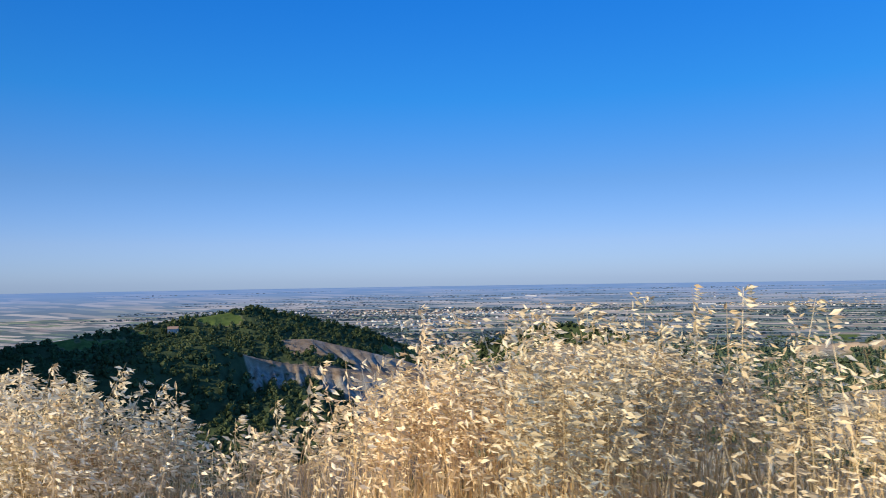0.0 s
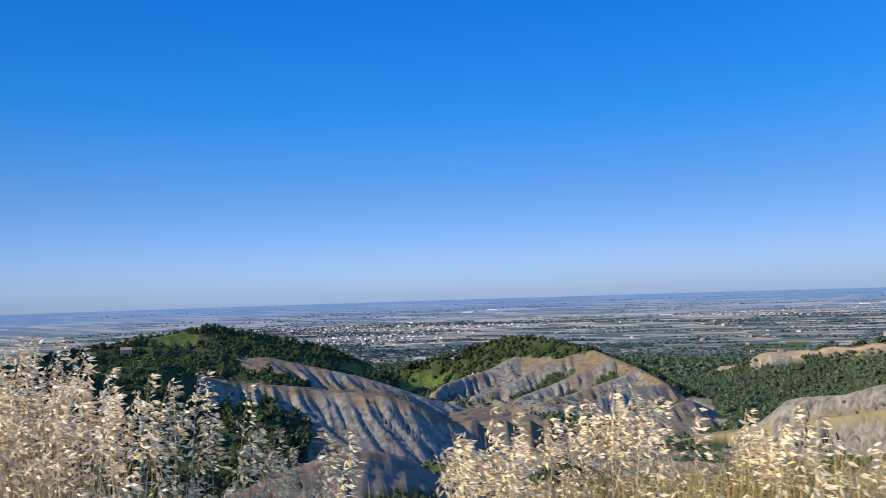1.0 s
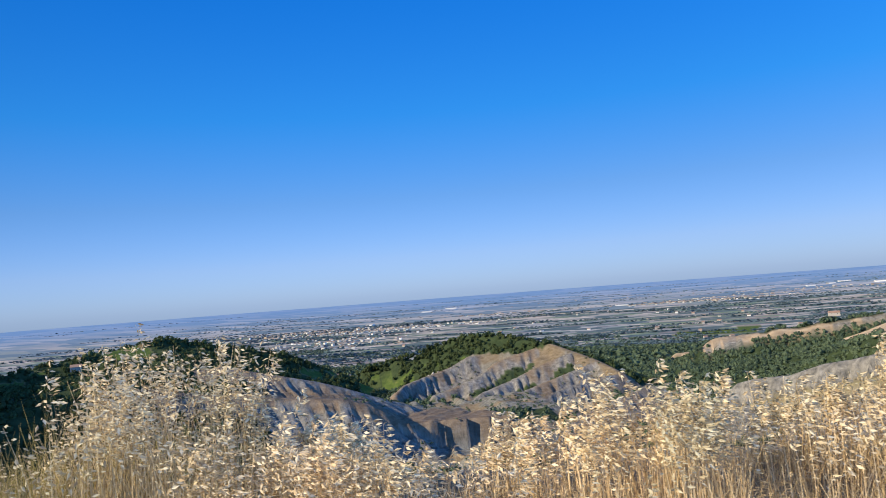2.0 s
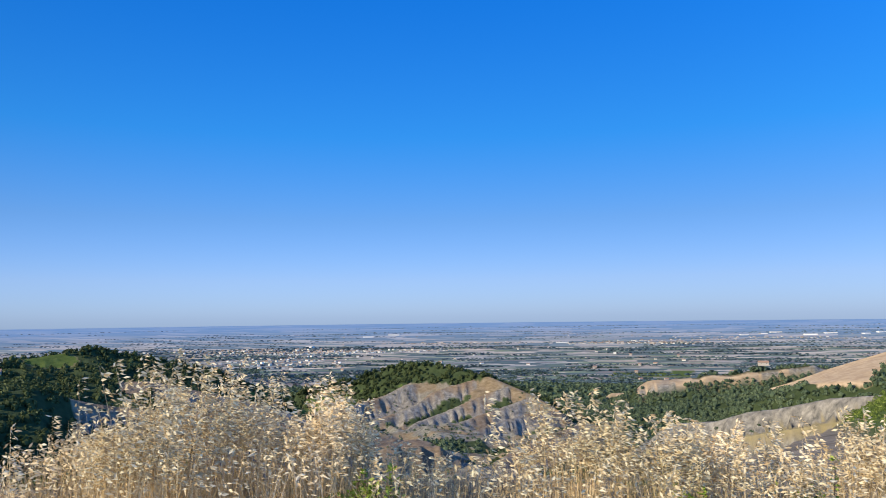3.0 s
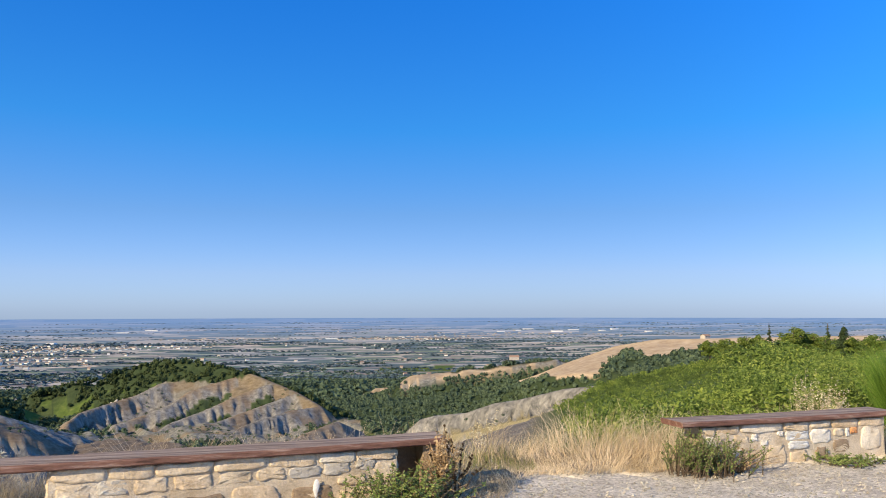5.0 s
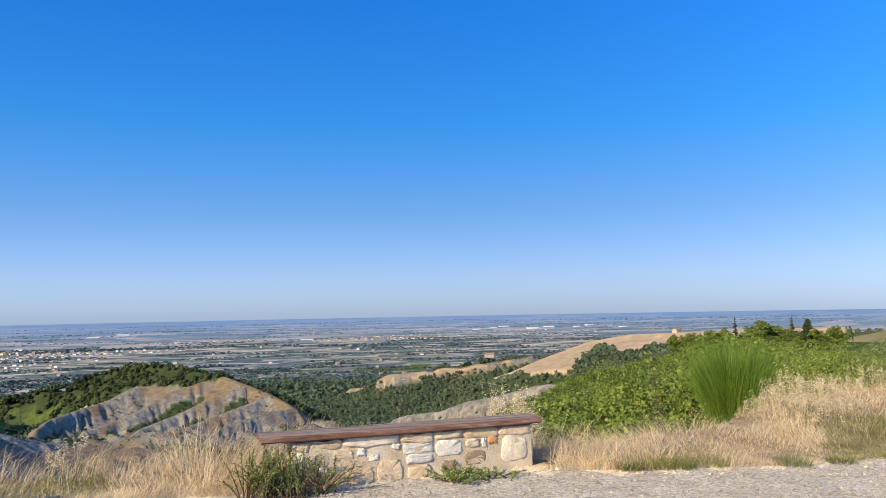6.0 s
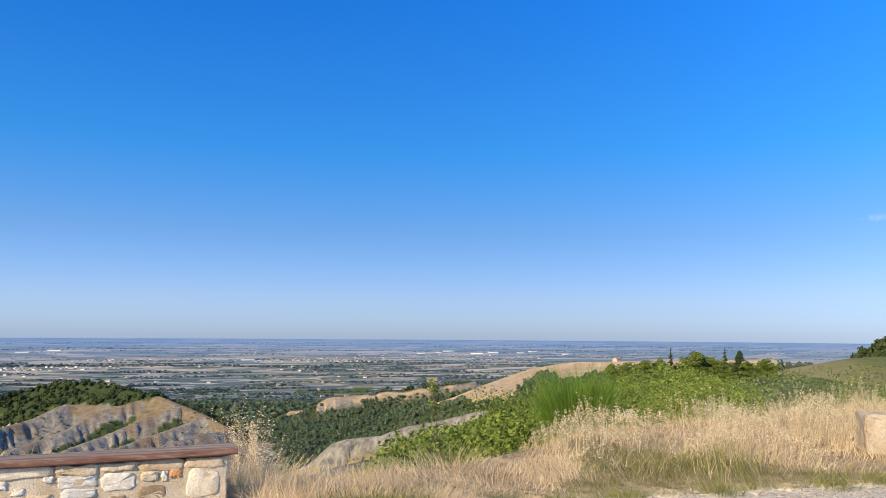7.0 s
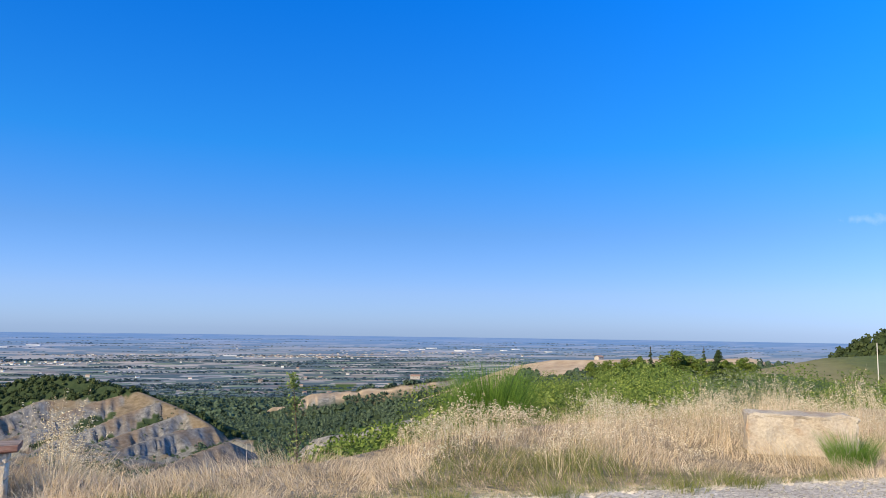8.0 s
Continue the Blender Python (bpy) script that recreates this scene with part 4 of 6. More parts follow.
def build_oats():
    """The tall dry oats on the bank beside the track."""
    n = 25000
    x = rng.uniform(-31.5, -6.6, n)
    front = np.interp(x, EDGE_X, EDGE_Y) + 0.30
    deep = rng.uniform(0, 1, n) ** 1.1 * 1.15
    y = front + deep
    tuft = fbm(x * 2.6, y * 2.6, 2)
    keep = rng.random(n) < (0.10 + 1.2 * ease(tuft, 0.42, 0.62)) * np.interp(x, [-24.4, -24.15, -23.95, -23.5, -23.2, -22.6, -20.2, -19.8, -18.3, -18.0, -16.0, -15.5, -13.9, -13.4, -11.5, -11.0, -9.8, -9.2], [1.1, 0.8, 0.28, 0.17, 0.17, 0.5, 0.34, 1.1, 1.0, 0.6, 0.7, 1.6, 1.4, 0.55, 0.55, 0.8, 0.75, 1.0])
    x, y, tuft = x[keep], y[keep], tuft[keep]
    n = len(x)
    z = land(x, y)[0]
    low = rng.random(n) < 0.35
    h = (oat_top(x, y, False) - z) * (0.80 + 0.20 * ease(tuft, 0.40, 0.66)) * np.where(low, rng.uniform(0.45, 0.8, n), rng.uniform(0.84, 1.07, n))
    spire = rng.random(n) < 0.02 + 0.12 * ease(tuft, 0.52, 0.64) + 0.35 * np.exp(-(((x + 23.6) / 0.45) ** 2))
    h = np.where(spire, (oat_top(x, y) - z) * rng.uniform(0.78, 1.06, n), h)
    good = h > 0.12
    x, y, z, h, spire, low = x[good], y[good], z[good], h[good], spire[good], low[good]
    n = len(x)
    blades, spine, _ = ribbons(x, y, z - 0.03, h, rng.uniform(0.0045, 0.009, n), rng.uniform(-0.05, 0.14, n), rng.uniform(0.0, 0.2, n), 4)
    stuff("wild_oat_stalks", blades, M_STRAW, "dense golden dry wild oat stalks on the bank", "grass")
    heavy = rng.random(n) < np.interp(x, [-23.0, -22.4, -21.8, -21.3, -20.2, -19.8], [1.0, 0.7, 0.6, 0.4, 0.4, 1.0])
    heads = tri_join([spikelets(spine[~spire & heavy & ~low], h, 14, 0.036, 0.036), spikelets(spine[spire], h, 50, 0.037, 0.044)])
    stuff("wild_oat_heads", heads, M_OATS, "pale drooping spikelets of dry wild oats", "grass")
    n = 28000
    x = rng.uniform(-31.5, -6.2, n)
    x = x[rng.random(n) < np.interp(x, [-24.2, -23.6, -22.8, -20, -19.4, -18.3, -17.9, -16.2, -15.8, -13.6, -13.0, -11.5, -10], [1.0, 0.5, 0.7, 0.9, 1.0, 1.0, 0.6, 0.6, 1.0, 1.0, 0.5, 0.45, 1.0])]
    n = len(x)
    y = np.interp(x, EDGE_X, EDGE_Y) + 0.15 + rng.uniform(0, 1, n) ** 1.1 * 1.5
    z = land(x, y)[0]
    h = np.maximum(oat_top(x, y, False) - z, 0.12) * rng.uniform(0.22, 0.72, n)
    blades, _, _ = ribbons(x, y, z - 0.03, h, rng.uniform(0.003, 0.007, n), rng.uniform(-0.1, 0.25, n), rng.uniform(0, 0.5, n), 2)
    stuff("dry_grass_blades", blades, M_STRAW, "thick golden dry grass under the oats", "grass")
    n = 11000
    x = np.where(rng.random(n) < 0.75, rng.uniform(-22.6, -19.6, n), rng.uniform(-12.5, -7, n))
    y = np.interp(x, EDGE_X, EDGE_Y) + 0.15 + rng.uniform(0, 1, n) * 1.6
    keep = fbm(x * 1.1 + 30, y * 1.1, 2) > np.where(x < -15, 0.40, 0.55)
    x, y = x[keep], y[keep]
    n = len(x)
    z = land(x, y)[0]
    h = np.maximum(oat_top(x, y, False) - z, 0.12) * rng.uniform(0.4, 1.0, n)
    blades, _, _ = ribbons(x, y, z - 0.03, h, rng.uniform(0.004, 0.008, n), rng.uniform(-0.1, 0.3, n), rng.uniform(0, 0.5, n), 3)
    stuff("bank_green_grass", blades, M_HALFDRY, "half-dry yellow-green grass between the dry oats", "grass")


def verge_height(x, y):
    """How tall the dry grass of the verge grows."""
    edge = np.interp(x, EDGE_X, EDGE_Y)
    d = y - edge
    tall = np.interp(x, [-7, -6.3, -3.2, -2.6, -1.8, -1.0, 0, 1.8, 2.1, 2.4, 2.8, 3.3, 4.3, 5.2, 6, 7, 9, 13], [0.40, 0.36, 0.36, 0.20, 0.34, 0.50, 0.44, 0.36, 0.50, 0.48, 0.36, 0.31, 0.24, 0.16, 0.16, 0.24, 0.34, 0.36])
    return tall * (0.48 + 0.52 * ease(d, 0.0, 1.2) + 0.10 * ease(d, 1.8, 3.0) * ease(x, 3.0, 5.5)) * (0.1 + 2.2 * fbm(x * 1.3 + 4, y * 1.3, 3) ** 1.3)


def build_verge():
    n = 76000
    x = rng.uniform(-7.2, 14.5, n)
    edge, brink = np.interp(x, EDGE_X, EDGE_Y), np.interp(x, BRINK_X, BRINK_Y)
    y = edge - 0.06 + rng.uniform(0, 1, n) ** 1.7 * np.minimum(brink - edge + 2.0, 6.5)
    bench = ((x > -6.5) & (x < -2.9) & (np.abs(y - (7.65 + 0.14 * (x + 4.7))) < 0.34)) | ((x > -0.5) & (x < 2.35) & (np.abs(y - (8.5 + 0.05 * (x - 1))) < 0.30))
    along_rock, off_rock = 0.83 * (x - 10.72) - 0.56 * (y - 8.85), 0.56 * (x - 10.72) + 0.83 * (y - 8.85)
    rock = (np.abs(along_rock) < 0.68) & (np.abs(off_rock - 0.04) < 0.36)
    keep = ~bench & ~rock
    x, y = x[keep], y[keep]
    z = land(x, y)[0]
    h = verge_height(x, y) * rng.uniform(0.45, 1.05, len(x)) * (1 + 0.45 * np.exp(-(((x - 6.7) / 1.0) ** 2) - ((y - 8.5) / 0.7) ** 2))
    h = h * np.where((np.abs(along_rock[keep]) < 0.85) & (off_rock[keep] < 0) & (off_rock[keep] > -1.3), 0.55, 1.0)
    d = y - np.interp(x, EDGE_X, EDGE_Y)
    more = (((x - 6.4) / 1.5) ** 2 + ((y - 8.9) / 0.9) ** 2 < 1.0) & (rng.random(len(x)) < 0.6)
    x, y, z, h, d = (np.r_[a, a[more] + (rng.normal(0, 0.05, more.sum()) if k < 2 else 0)] for k, a in enumerate((x, y, z, h, d)))
    green = (fbm(x * 0.9 + 11, y * 0.9 + 2, 2) + 1.0 * np.exp(-(((x - 6.7) / 1.05) ** 2) - ((d - 0.8) / 0.9) ** 2) + 0.16 * np.exp(-((d / 0.25) ** 2)) * (x > 2) * np.where(x > 5.5, 2.2, 1)) > 0.74
    green = green & (rng.random(len(x)) < np.where(d < 0.4, 0.9, 0.8))
    for mask, name, mat, label in ((~green, "verge_dry_grass", M_BLEACH, "bleached dry grass along the gravel edge"), (green, "verge_green_grass", M_GREENGRASS, "yellow-green grass tufts in the dry verge")):
        m = mask.sum()
        blades, _, _ = ribbons(x[mask], y[mask], z[mask] - 0.02, h[mask] * (0.85 if mat is M_GREENGRASS else 1), rng.uniform(0.0025, 0.0055, m), rng.uniform(0.0, 0.65, m), rng.uniform(0, 1.2, m), 2, 14 * fbm(x[mask] * 0.9, y[mask] * 0.9, 2) + rng.normal(0, 0.9, m))
        stuff(name, blades, mat, label, "grass")
    n = 6500
    x = rng.uniform(-2.4, 15, n)
    edge, brink = np.interp(x, EDGE_X, EDGE_Y), np.interp(x, BRINK_X, BRINK_Y)
    y = edge + 1.0 + rng.uniform(0, 1, n) * np.minimum(brink - edge, 4.5)
    keep = (fbm(x * 0.9 + 8, y * 0.9, 2) > np.where(x > 5.9, 0.42, np.where(x > 2.5, 0.72, 0.62))) & ~((x > 9.3) & (x < 11.4) & (y < 9.3))
    x, y = x[keep], y[keep]
    z = land(x, y)[0]
    h = verge_height(x, y) * rng.uniform(1.0, 1.5, len(x))
    blades, spine, _ = ribbons(x, y, z - 0.02, h, np.full(len(x), 0.004), rng.uniform(-0.05, 0.15, len(x)), rng.uniform(0, 0.2, len(x)), 4)
    stuff("verge_oat_stalks", blades, M_BLEACH, "thin dry oat stalks standing over the verge", "grass")
    stuff("verge_oat_heads", spikelets(spine, h, 20, 0.024), M_OATS, "pale oat spikelets over the verge", "grass")


def tubes(lines, r0, r1, sides=4):
    """Tapering tubes along lines of equal length (n, k, 3)."""
    lines = np.asarray(lines, float)
    n, k, _ = lines.shape
    t = np.linspace(0, 1, k)
    rad = np.asarray(r0, float).reshape(-1, 1) * (1 - t) + np.asarray(r1, float).reshape(-1, 1) * t
    rad = np.broadcast_to(rad, (n, k))
    d = np.gradient(lines, axis=1)
    d /= np.linalg.norm(d, axis=2)[..., None] + 1e-9
    ref = np.where(np.abs(d[..., 2:3]) > 0.9, np.array([1.0, 0, 0]), np.array([0, 0, 1.0]))
    u = np.cross(d, ref)
    u /= np.linalg.norm(u, axis=2)[..., None] + 1e-9
    w = np.cross(d, u)
    a = np.linspace(0, 2 * np.pi, sides, endpoint=False)
    ring = lines[:, :, None] + rad[..., None, None] * (np.cos(a)[:, None] * u[:, :, None] + np.sin(a)[:, None] * w[:, :, None])
    v = ring.reshape(-1, 3)
    f = []
    for i in range(k - 1):
        for j in range(sides):
            p, q = i * sides + j, i * sides + (j + 1) % sides
            f += [[p, q, q + sides], [p, q + sides, p + sides]]
    f = np.array(f)
    f = (f[None] + (np.arange(n) * k * sides)[:, None, None]).reshape(-1, 3)
    return v, f


def leaf_quads(p, out, size, droop=0.2):
    """Small folded leaves at the places p, pointing along out."""
    m = len(p)
    out = out + rng.normal(0, 0.45, (m, 3)) + (0, 0, -droop)
    out /= np.linalg.norm(out, axis=1)[:, None]
    side = np.cross(out, rng.normal(0, 1, (m, 3)))
    side /= np.linalg.norm(side, axis=1)[:, None]
    up = np.cross(side, out)
    s = (size * rng.uniform(0.6, 1.3, m))[:, None]
    v = np.stack([p, p + out * s * 0.5 + side * s * 0.28 + up * s * 0.1, p + out * s, p + out * s * 0.5 - side * s * 0.28 + up * s * 0.1], 1).reshape(-1, 3)
    b = np.arange(m)[:, None] * 4
    return v, np.concatenate([b + [0, 1, 2], b + [0, 2, 3]])


def stems_from(n, spread, height, seed, bend=0.3, k=6, base=0.0):
    g = np.random.default_rng(seed)
    az = g.uniform(0, 2 * np.pi, n)
    tilt = g.uniform(0.05, 1, n) ** 0.7
    hh = height * g.uniform(0.55, 1.05, n) * (1 - 0.35 * tilt)
    t = np.linspace(0, 1, k)
    rr = spread * tilt[:, None] * (t + bend * t**2) / (1 + bend)
    x = rr * np.cos(az)[:, None] + g.normal(0, 0.012, (n, k)).cumsum(1) * t
    y = rr * np.sin(az)[:, None] + g.normal(0, 0.012, (n, k)).cumsum(1) * t
    z = hh[:, None] * (t - 0.15 * tilt[:, None] * t**2)
    foot = base * spread * g.normal(0, 0.5, (2, n, 1))
    return np.stack([x * (1 - 0.6 * base) + foot[0], y * (1 - 0.6 * base) + foot[1] * 0.7, z], -1)


def along(lines, per, seed, start=0.25):
    """Places along lines, with the ways out of them."""
    g = np.random.default_rng(seed)
    n, k, _ = lines.shape
    t = g.uniform(start, 1, (n, per)) * (k - 1.001)
    i = t.astype(int)
    r = np.arange(n)[:, None]
    p = lines[r, i] * (1 - (t - i)[..., None]) + lines[r, i + 1] * (t - i)[..., None]
    az = g.uniform(0, 2 * np.pi, (n, per))
    out = np.stack([np.cos(az), np.sin(az), g.uniform(0, 0.8, (n, per))], -1)
    return p.reshape(-1, 3), out.reshape(-1, 3)


def bush(name, label, place, spread, height, stems, leaves, leaf, mat, seed, stem_mat=None, thick=0.006, turn=0.0):
    ob = thing(name, label, "shrub", place=place, turn=turn)
    ln = stems_from(stems, spread, height, seed, base=0.0 if mat is M_DEAD else 0.75)
    part("woody_base", mesh_np("woody_base", *tubes(ln, np.full(stems, thick), np.full(stems, thick * 0.3)), stem_mat or M_BARK), None, ob)
    p, o = along(ln, leaves, seed + 1)
    part("foliage", mesh_np("foliage", *leaf_quads(p, o, leaf), mat), None, ob)
    return ob


def dead_plant(place, seed):
    ob = thing("dead_thistle", "tall dead brown weed with dark seed heads beside the bench", "plant", place=place)
    ln = stems_from(150, 0.19, 0.62, seed, 0.1)
    part("woody_base", mesh_np("woody_base", *tubes(ln, np.full(150, 0.005), np.full(150, 0.002)), M_DEAD), None, ob)
    p, o = along(ln, 22, seed + 1, 0.1)
    part("dry_foliage", mesh_np("dry_foliage", *leaf_quads(p, o, 0.028, 0.9), M_DEAD), None, ob)
    ln2 = stems_from(9, 0.30, 0.70, seed + 5, 0.1) + (0.12, 0, 0)
    part("seed_stalk", mesh_np("seed_stalk", *tubes(ln2, np.full(9, 0.005), np.full(9, 0.002)), M_SEED), None, ob)
    p, o = along(ln2, 9, seed + 2, 0.55)
    ball = [clump(5, 12, 0.5, 1.0, 1)]
    s = np.full(len(p), 0.016)
    part("seed_head", mesh_np("seed_head", *scatter(ball, p[:, 0], p[:, 1], p[:, 2], s), M_SEED), None, ob)
    return ob


def broom(place, seed, size=1.0):
    """A sheaf of thin green rods that fan out from the foot."""
    ob = thing("broom_bush", "tall spiky bright green broom bush above the dry grass", "shrub", place=place)
    n = 6500
    g = np.random.default_rng(seed)
    rr, az = g.uniform(0, 1, n) ** 0.6, g.uniform(0, 2 * np.pi, n)
    h = (1.25 - 0.38 * rr**2) * (0.86 + 0.22 * np.sin(5 * az + 2) * rr) * g.uniform(0.62, 1.04, n) * size
    lean = 0.02 + 0.33 * rr * g.uniform(0.3, 1.0, n)
    wide = 0.17 * size * rr
    data, _, _ = ribbons(wide * np.cos(az), wide * np.sin(az), np.zeros(n), h, g.uniform(0.007, 0.014, n), lean, g.uniform(0.02, 0.30, n), 4, az + g.normal(0, 0.7, n))
    part("broom_crown", mesh_np("broom_crown", *data, M_BROOM), None, ob)
    ln = stems_from(60, 0.18 * size, 1.0 * size, seed + 3, 0.1)
    part("woody_base", mesh_np("woody_base", *tubes(ln, np.full(60, 0.008), np.full(60, 0.003)), M_BROOM), None, ob)
    return ob


def sapling(place, height, seed, label, leaves=9, leaf=0.05):
    ob = thing("sapling", label, "tree", place=place)
    g = np.random.default_rng(seed)
    k = 9
    t = np.linspace(0, 1, k)
    trunk = np.stack([0.05 * np.sin(t * 4), 0.04 * np.cos(t * 3) - 0.04, t * height], -1)[None]
    part("trunk", mesh_np("trunk", *tubes(trunk, [0.013], [0.003], 6), M_BARK), None, ob)
    n = 60
    at = g.uniform(0.18, 0.98, n)
    az = g.uniform(0, 2 * np.pi, n)
    ln = (0.10 + 0.22 * (1 - at)) * height * 0.62
    base = np.stack([np.interp(at, t, trunk[0, :, 0]), np.interp(at, t, trunk[0, :, 1]), at * height], -1)
    s = np.linspace(0, 1, 5)
    tw = base[:, None] + ln[:, None, None] * s[None, :, None] * np.stack([np.cos(az) * 0.62, np.sin(az) * 0.62, 0 * az + 0.75], -1)[:, None]
    part("twig_crown", mesh_np("twig_crown", *tubes(tw, np.full(n, 0.004), np.full(n, 0.0012)), M_BARK), None, ob)
    p, o = along(tw, leaves, seed + 4, 0.1)
    part("foliage", mesh_np("foliage", *leaf_quads(p, o, leaf), M_WEED), None, ob)
    return ob


def crest_tree(name, label, place, height, width, seed, conifer=False):
    """A tree of the far crest: tapered trunk, limbs, and a crown of leaf tufts."""
    ob = thing(name, label, "tree", "trees on the crest", place=place)
    g = np.random.default_rng(seed)
    trunk = np.stack([0.1 * np.sin(np.linspace(0, 3, 6)), 0.08 * np.cos(np.linspace(0, 2, 6)), np.linspace(-0.3, height * 0.93, 6)], -1)[None]
    part("trunk", mesh_np("trunk", *tubes(trunk, [0.035 * height], [0.006 * height], 7), M_BARK), None, ob)
    n = 44 if conifer else 14
    at = g.uniform(0.15 if conifer else 0.3, 0.95, n)
    az = g.uniform(0, 2 * np.pi, n)
    reach = width * ((1.02 - at) * 1.0 if conifer else np.sqrt(np.clip(1 - ((at - 0.55) / 0.55) ** 2, 0.05, 1)))
    s = np.linspace(0, 1, 4)
    rise = -0.1 if conifer else 0.5
    limb = np.stack([0 * at, 0 * at, at * height * 0.93], -1)[:, None] + reach[:, None, None] * s[None, :, None] * np.stack([np.cos(az), np.sin(az), 0 * az + rise], -1)[:, None]
    part("limbs", mesh_np("limbs", *tubes(limb, np.full(n, 0.010 * height), np.full(n, 0.003 * height)), M_BARK), None, ob)["kind"] = "stuff"
    p, _ = along(limb, 7, seed + 1, 0.3)
    tuft = [clump(90 + k, 40, 0.24, 0.8, 2, False) for k in range(3)]
    size = g.uniform(0.35, 0.6, len(p)) * width * (1.15 - np.clip(p[:, 2] / height, 0, 1)) if conifer else g.uniform(0.10, 0.19, len(p)) * height
    part("crown", mesh_np("crown", *scatter(tuft, p[:, 0], p[:, 1], p[:, 2] - size * 0.5, size), M_CONIFER if conifer else M_LEAF), None, ob)
    return ob


def ground_z(x, y):
    return float(land(np.array([x], float), np.array([y], float))[0][0])


build_woods()
build_shrub_slope()
build_oats()
build_verge()


# ---- masonry ----
def clip_half(poly, p, nrm):
    """The part of a polygon on the side of the line through p away from nrm."""
    out = []
    for a, b in zip(poly, poly[1:] + poly[:1]):
        da, db = (a - p).dot(nrm), (b - p).dot(nrm)
        if da <= 0:
            out.append(a)
        if da * db < 0:
            out.append(a + (b - a) * (da / (da - db)))
    return out


M_SAND = surface("sandstone", [(0.3, (0.50, 0.385, 0.255)), (0.5, (0.64, 0.52, 0.375)), (0.7, (0.74, 0.65, 0.51))], 4, 35, 0.92, 0.8, 50)


def stone_cells(x0, x1, z0, z1, across, g):
    """Uneven stones that fill a wall face: thin capping stones, a course of squared blocks, bigger rough ones below."""
    cells = []
    cap, mid = z1 - 0.075, z1 - 0.215
    for top, low, least, most in ((z1, cap, 0.22, 0.55), (cap, mid, 0.16, 0.48)):
        x = x0
        while x < x1 - 0.05:
            w = min(g.uniform(least, most), x1 - x)
            w = x1 - x if x1 - x - w < 0.11 else w
            skew = g.uniform(-0.02, 0.02)
            cells.append([Vector((x, low + g.uniform(-0.015, 0.02))), Vector((x + w * 0.5, low + g.uniform(-0.03, 0.01))), Vector((x + w, low + g.uniform(-0.015, 0.02))), Vector((x + w + skew, top)), Vector((x + skew, top))])
            x += w
    seeds = []
    for i in range(across):
        seeds.append(Vector((x0 + (i + 0.5 + g.uniform(-0.42, 0.42)) * (x1 - x0) / across, z0 + (0.5 + g.uniform(-0.4, 0.4)) * (mid - z0))))
    for a in seeds:
        poly = [Vector((x0, z0)), Vector((x1, z0)), Vector((x1, mid)), Vector((x0, mid))]
        for b in seeds:
            if a is not b and poly:
                poly = clip_half(poly, (a + b) / 2, b - a)
        if len(poly) > 2:
            cells.append(poly)
    return cells


def stone_mesh(poly, g, proud):
    """One rough stone: rounded outline, sunk back edge, chamfered uneven face. x along the wall, z up, -y outward."""
    c = sum(poly, Vector((0, 0))) / len(poly)
    ring = []
    for a, b in zip(poly, poly[1:] + poly[:1]):
        ring += [a * 0.86 + b * 0.14, a * 0.5 + b * 0.5 + Vector((g.uniform(-0.012, 0.012), g.uniform(-0.012, 0.012))), a * 0.14 + b * 0.86]
    joint = 0.005
    ring = [c + (p - c) * max(0.5, 1 - joint / max((p - c).length, 0.02)) + Vector((g.uniform(-0.004, 0.004), g.uniform(-0.004, 0.004))) for p in ring]
    bm = bmesh.new()
    rows = []
    for scale, out in ((1.0, 0.03), (1.0, -proud * 0.45), (0.90, -proud)):
        rows.append([bm.verts.new((c.x + (p.x - c.x) * scale, out + (g.uniform(-0.006, 0.006) if out < 0 else 0), c.y + (p.y - c.y) * scale)) for p in ring])
    rows.append([bm.verts.new((c.x + (p.x - c.x) * 0.5, -proud + g.uniform(-0.006, 0.006), c.y + (p.y - c.y) * 0.5)) for p in ring])
    mid = bm.verts.new((c.x, -proud + g.uniform(-0.005, 0.005), c.y))
    n = len(ring)
    for lo, hi in zip(rows[:-1], rows[1:]):
        for i in range(n):
            bm.faces.new((lo[i], lo[(i + 1) % n], hi[(i + 1) % n], hi[i]))
    for i in range(n):
        bm.faces.new((rows[-1][i], rows[-1][(i + 1) % n], mid))
    bmesh.ops.recalc_face_normals(bm, faces=bm.faces)
    for f in bm.faces:
        f.smooth = True
    return bm


def rough_box(x0, x1, y0, y1, z0, z1, cuts, wobble, g):
    """A box of many faces with uneven sides."""
    bm = bmesh.new()
    bmesh.ops.create_cube(bm, size=1)
    bmesh.ops.subdivide_edges(bm, edges=bm.edges, cuts=cuts, use_grid_fill=True)
    for v in bm.verts:
        v.co = Vector((x0 + (v.co.x + 0.5) * (x1 - x0), y0 + (v.co.y + 0.5) * (y1 - y0), z0 + (v.co.z + 0.5) * (z1 - z0)))
        v.co += noise.noise_vector(v.co * 6 + Vector((g.uniform(0, 0.01), x0, 0))) * wobble
    return bm


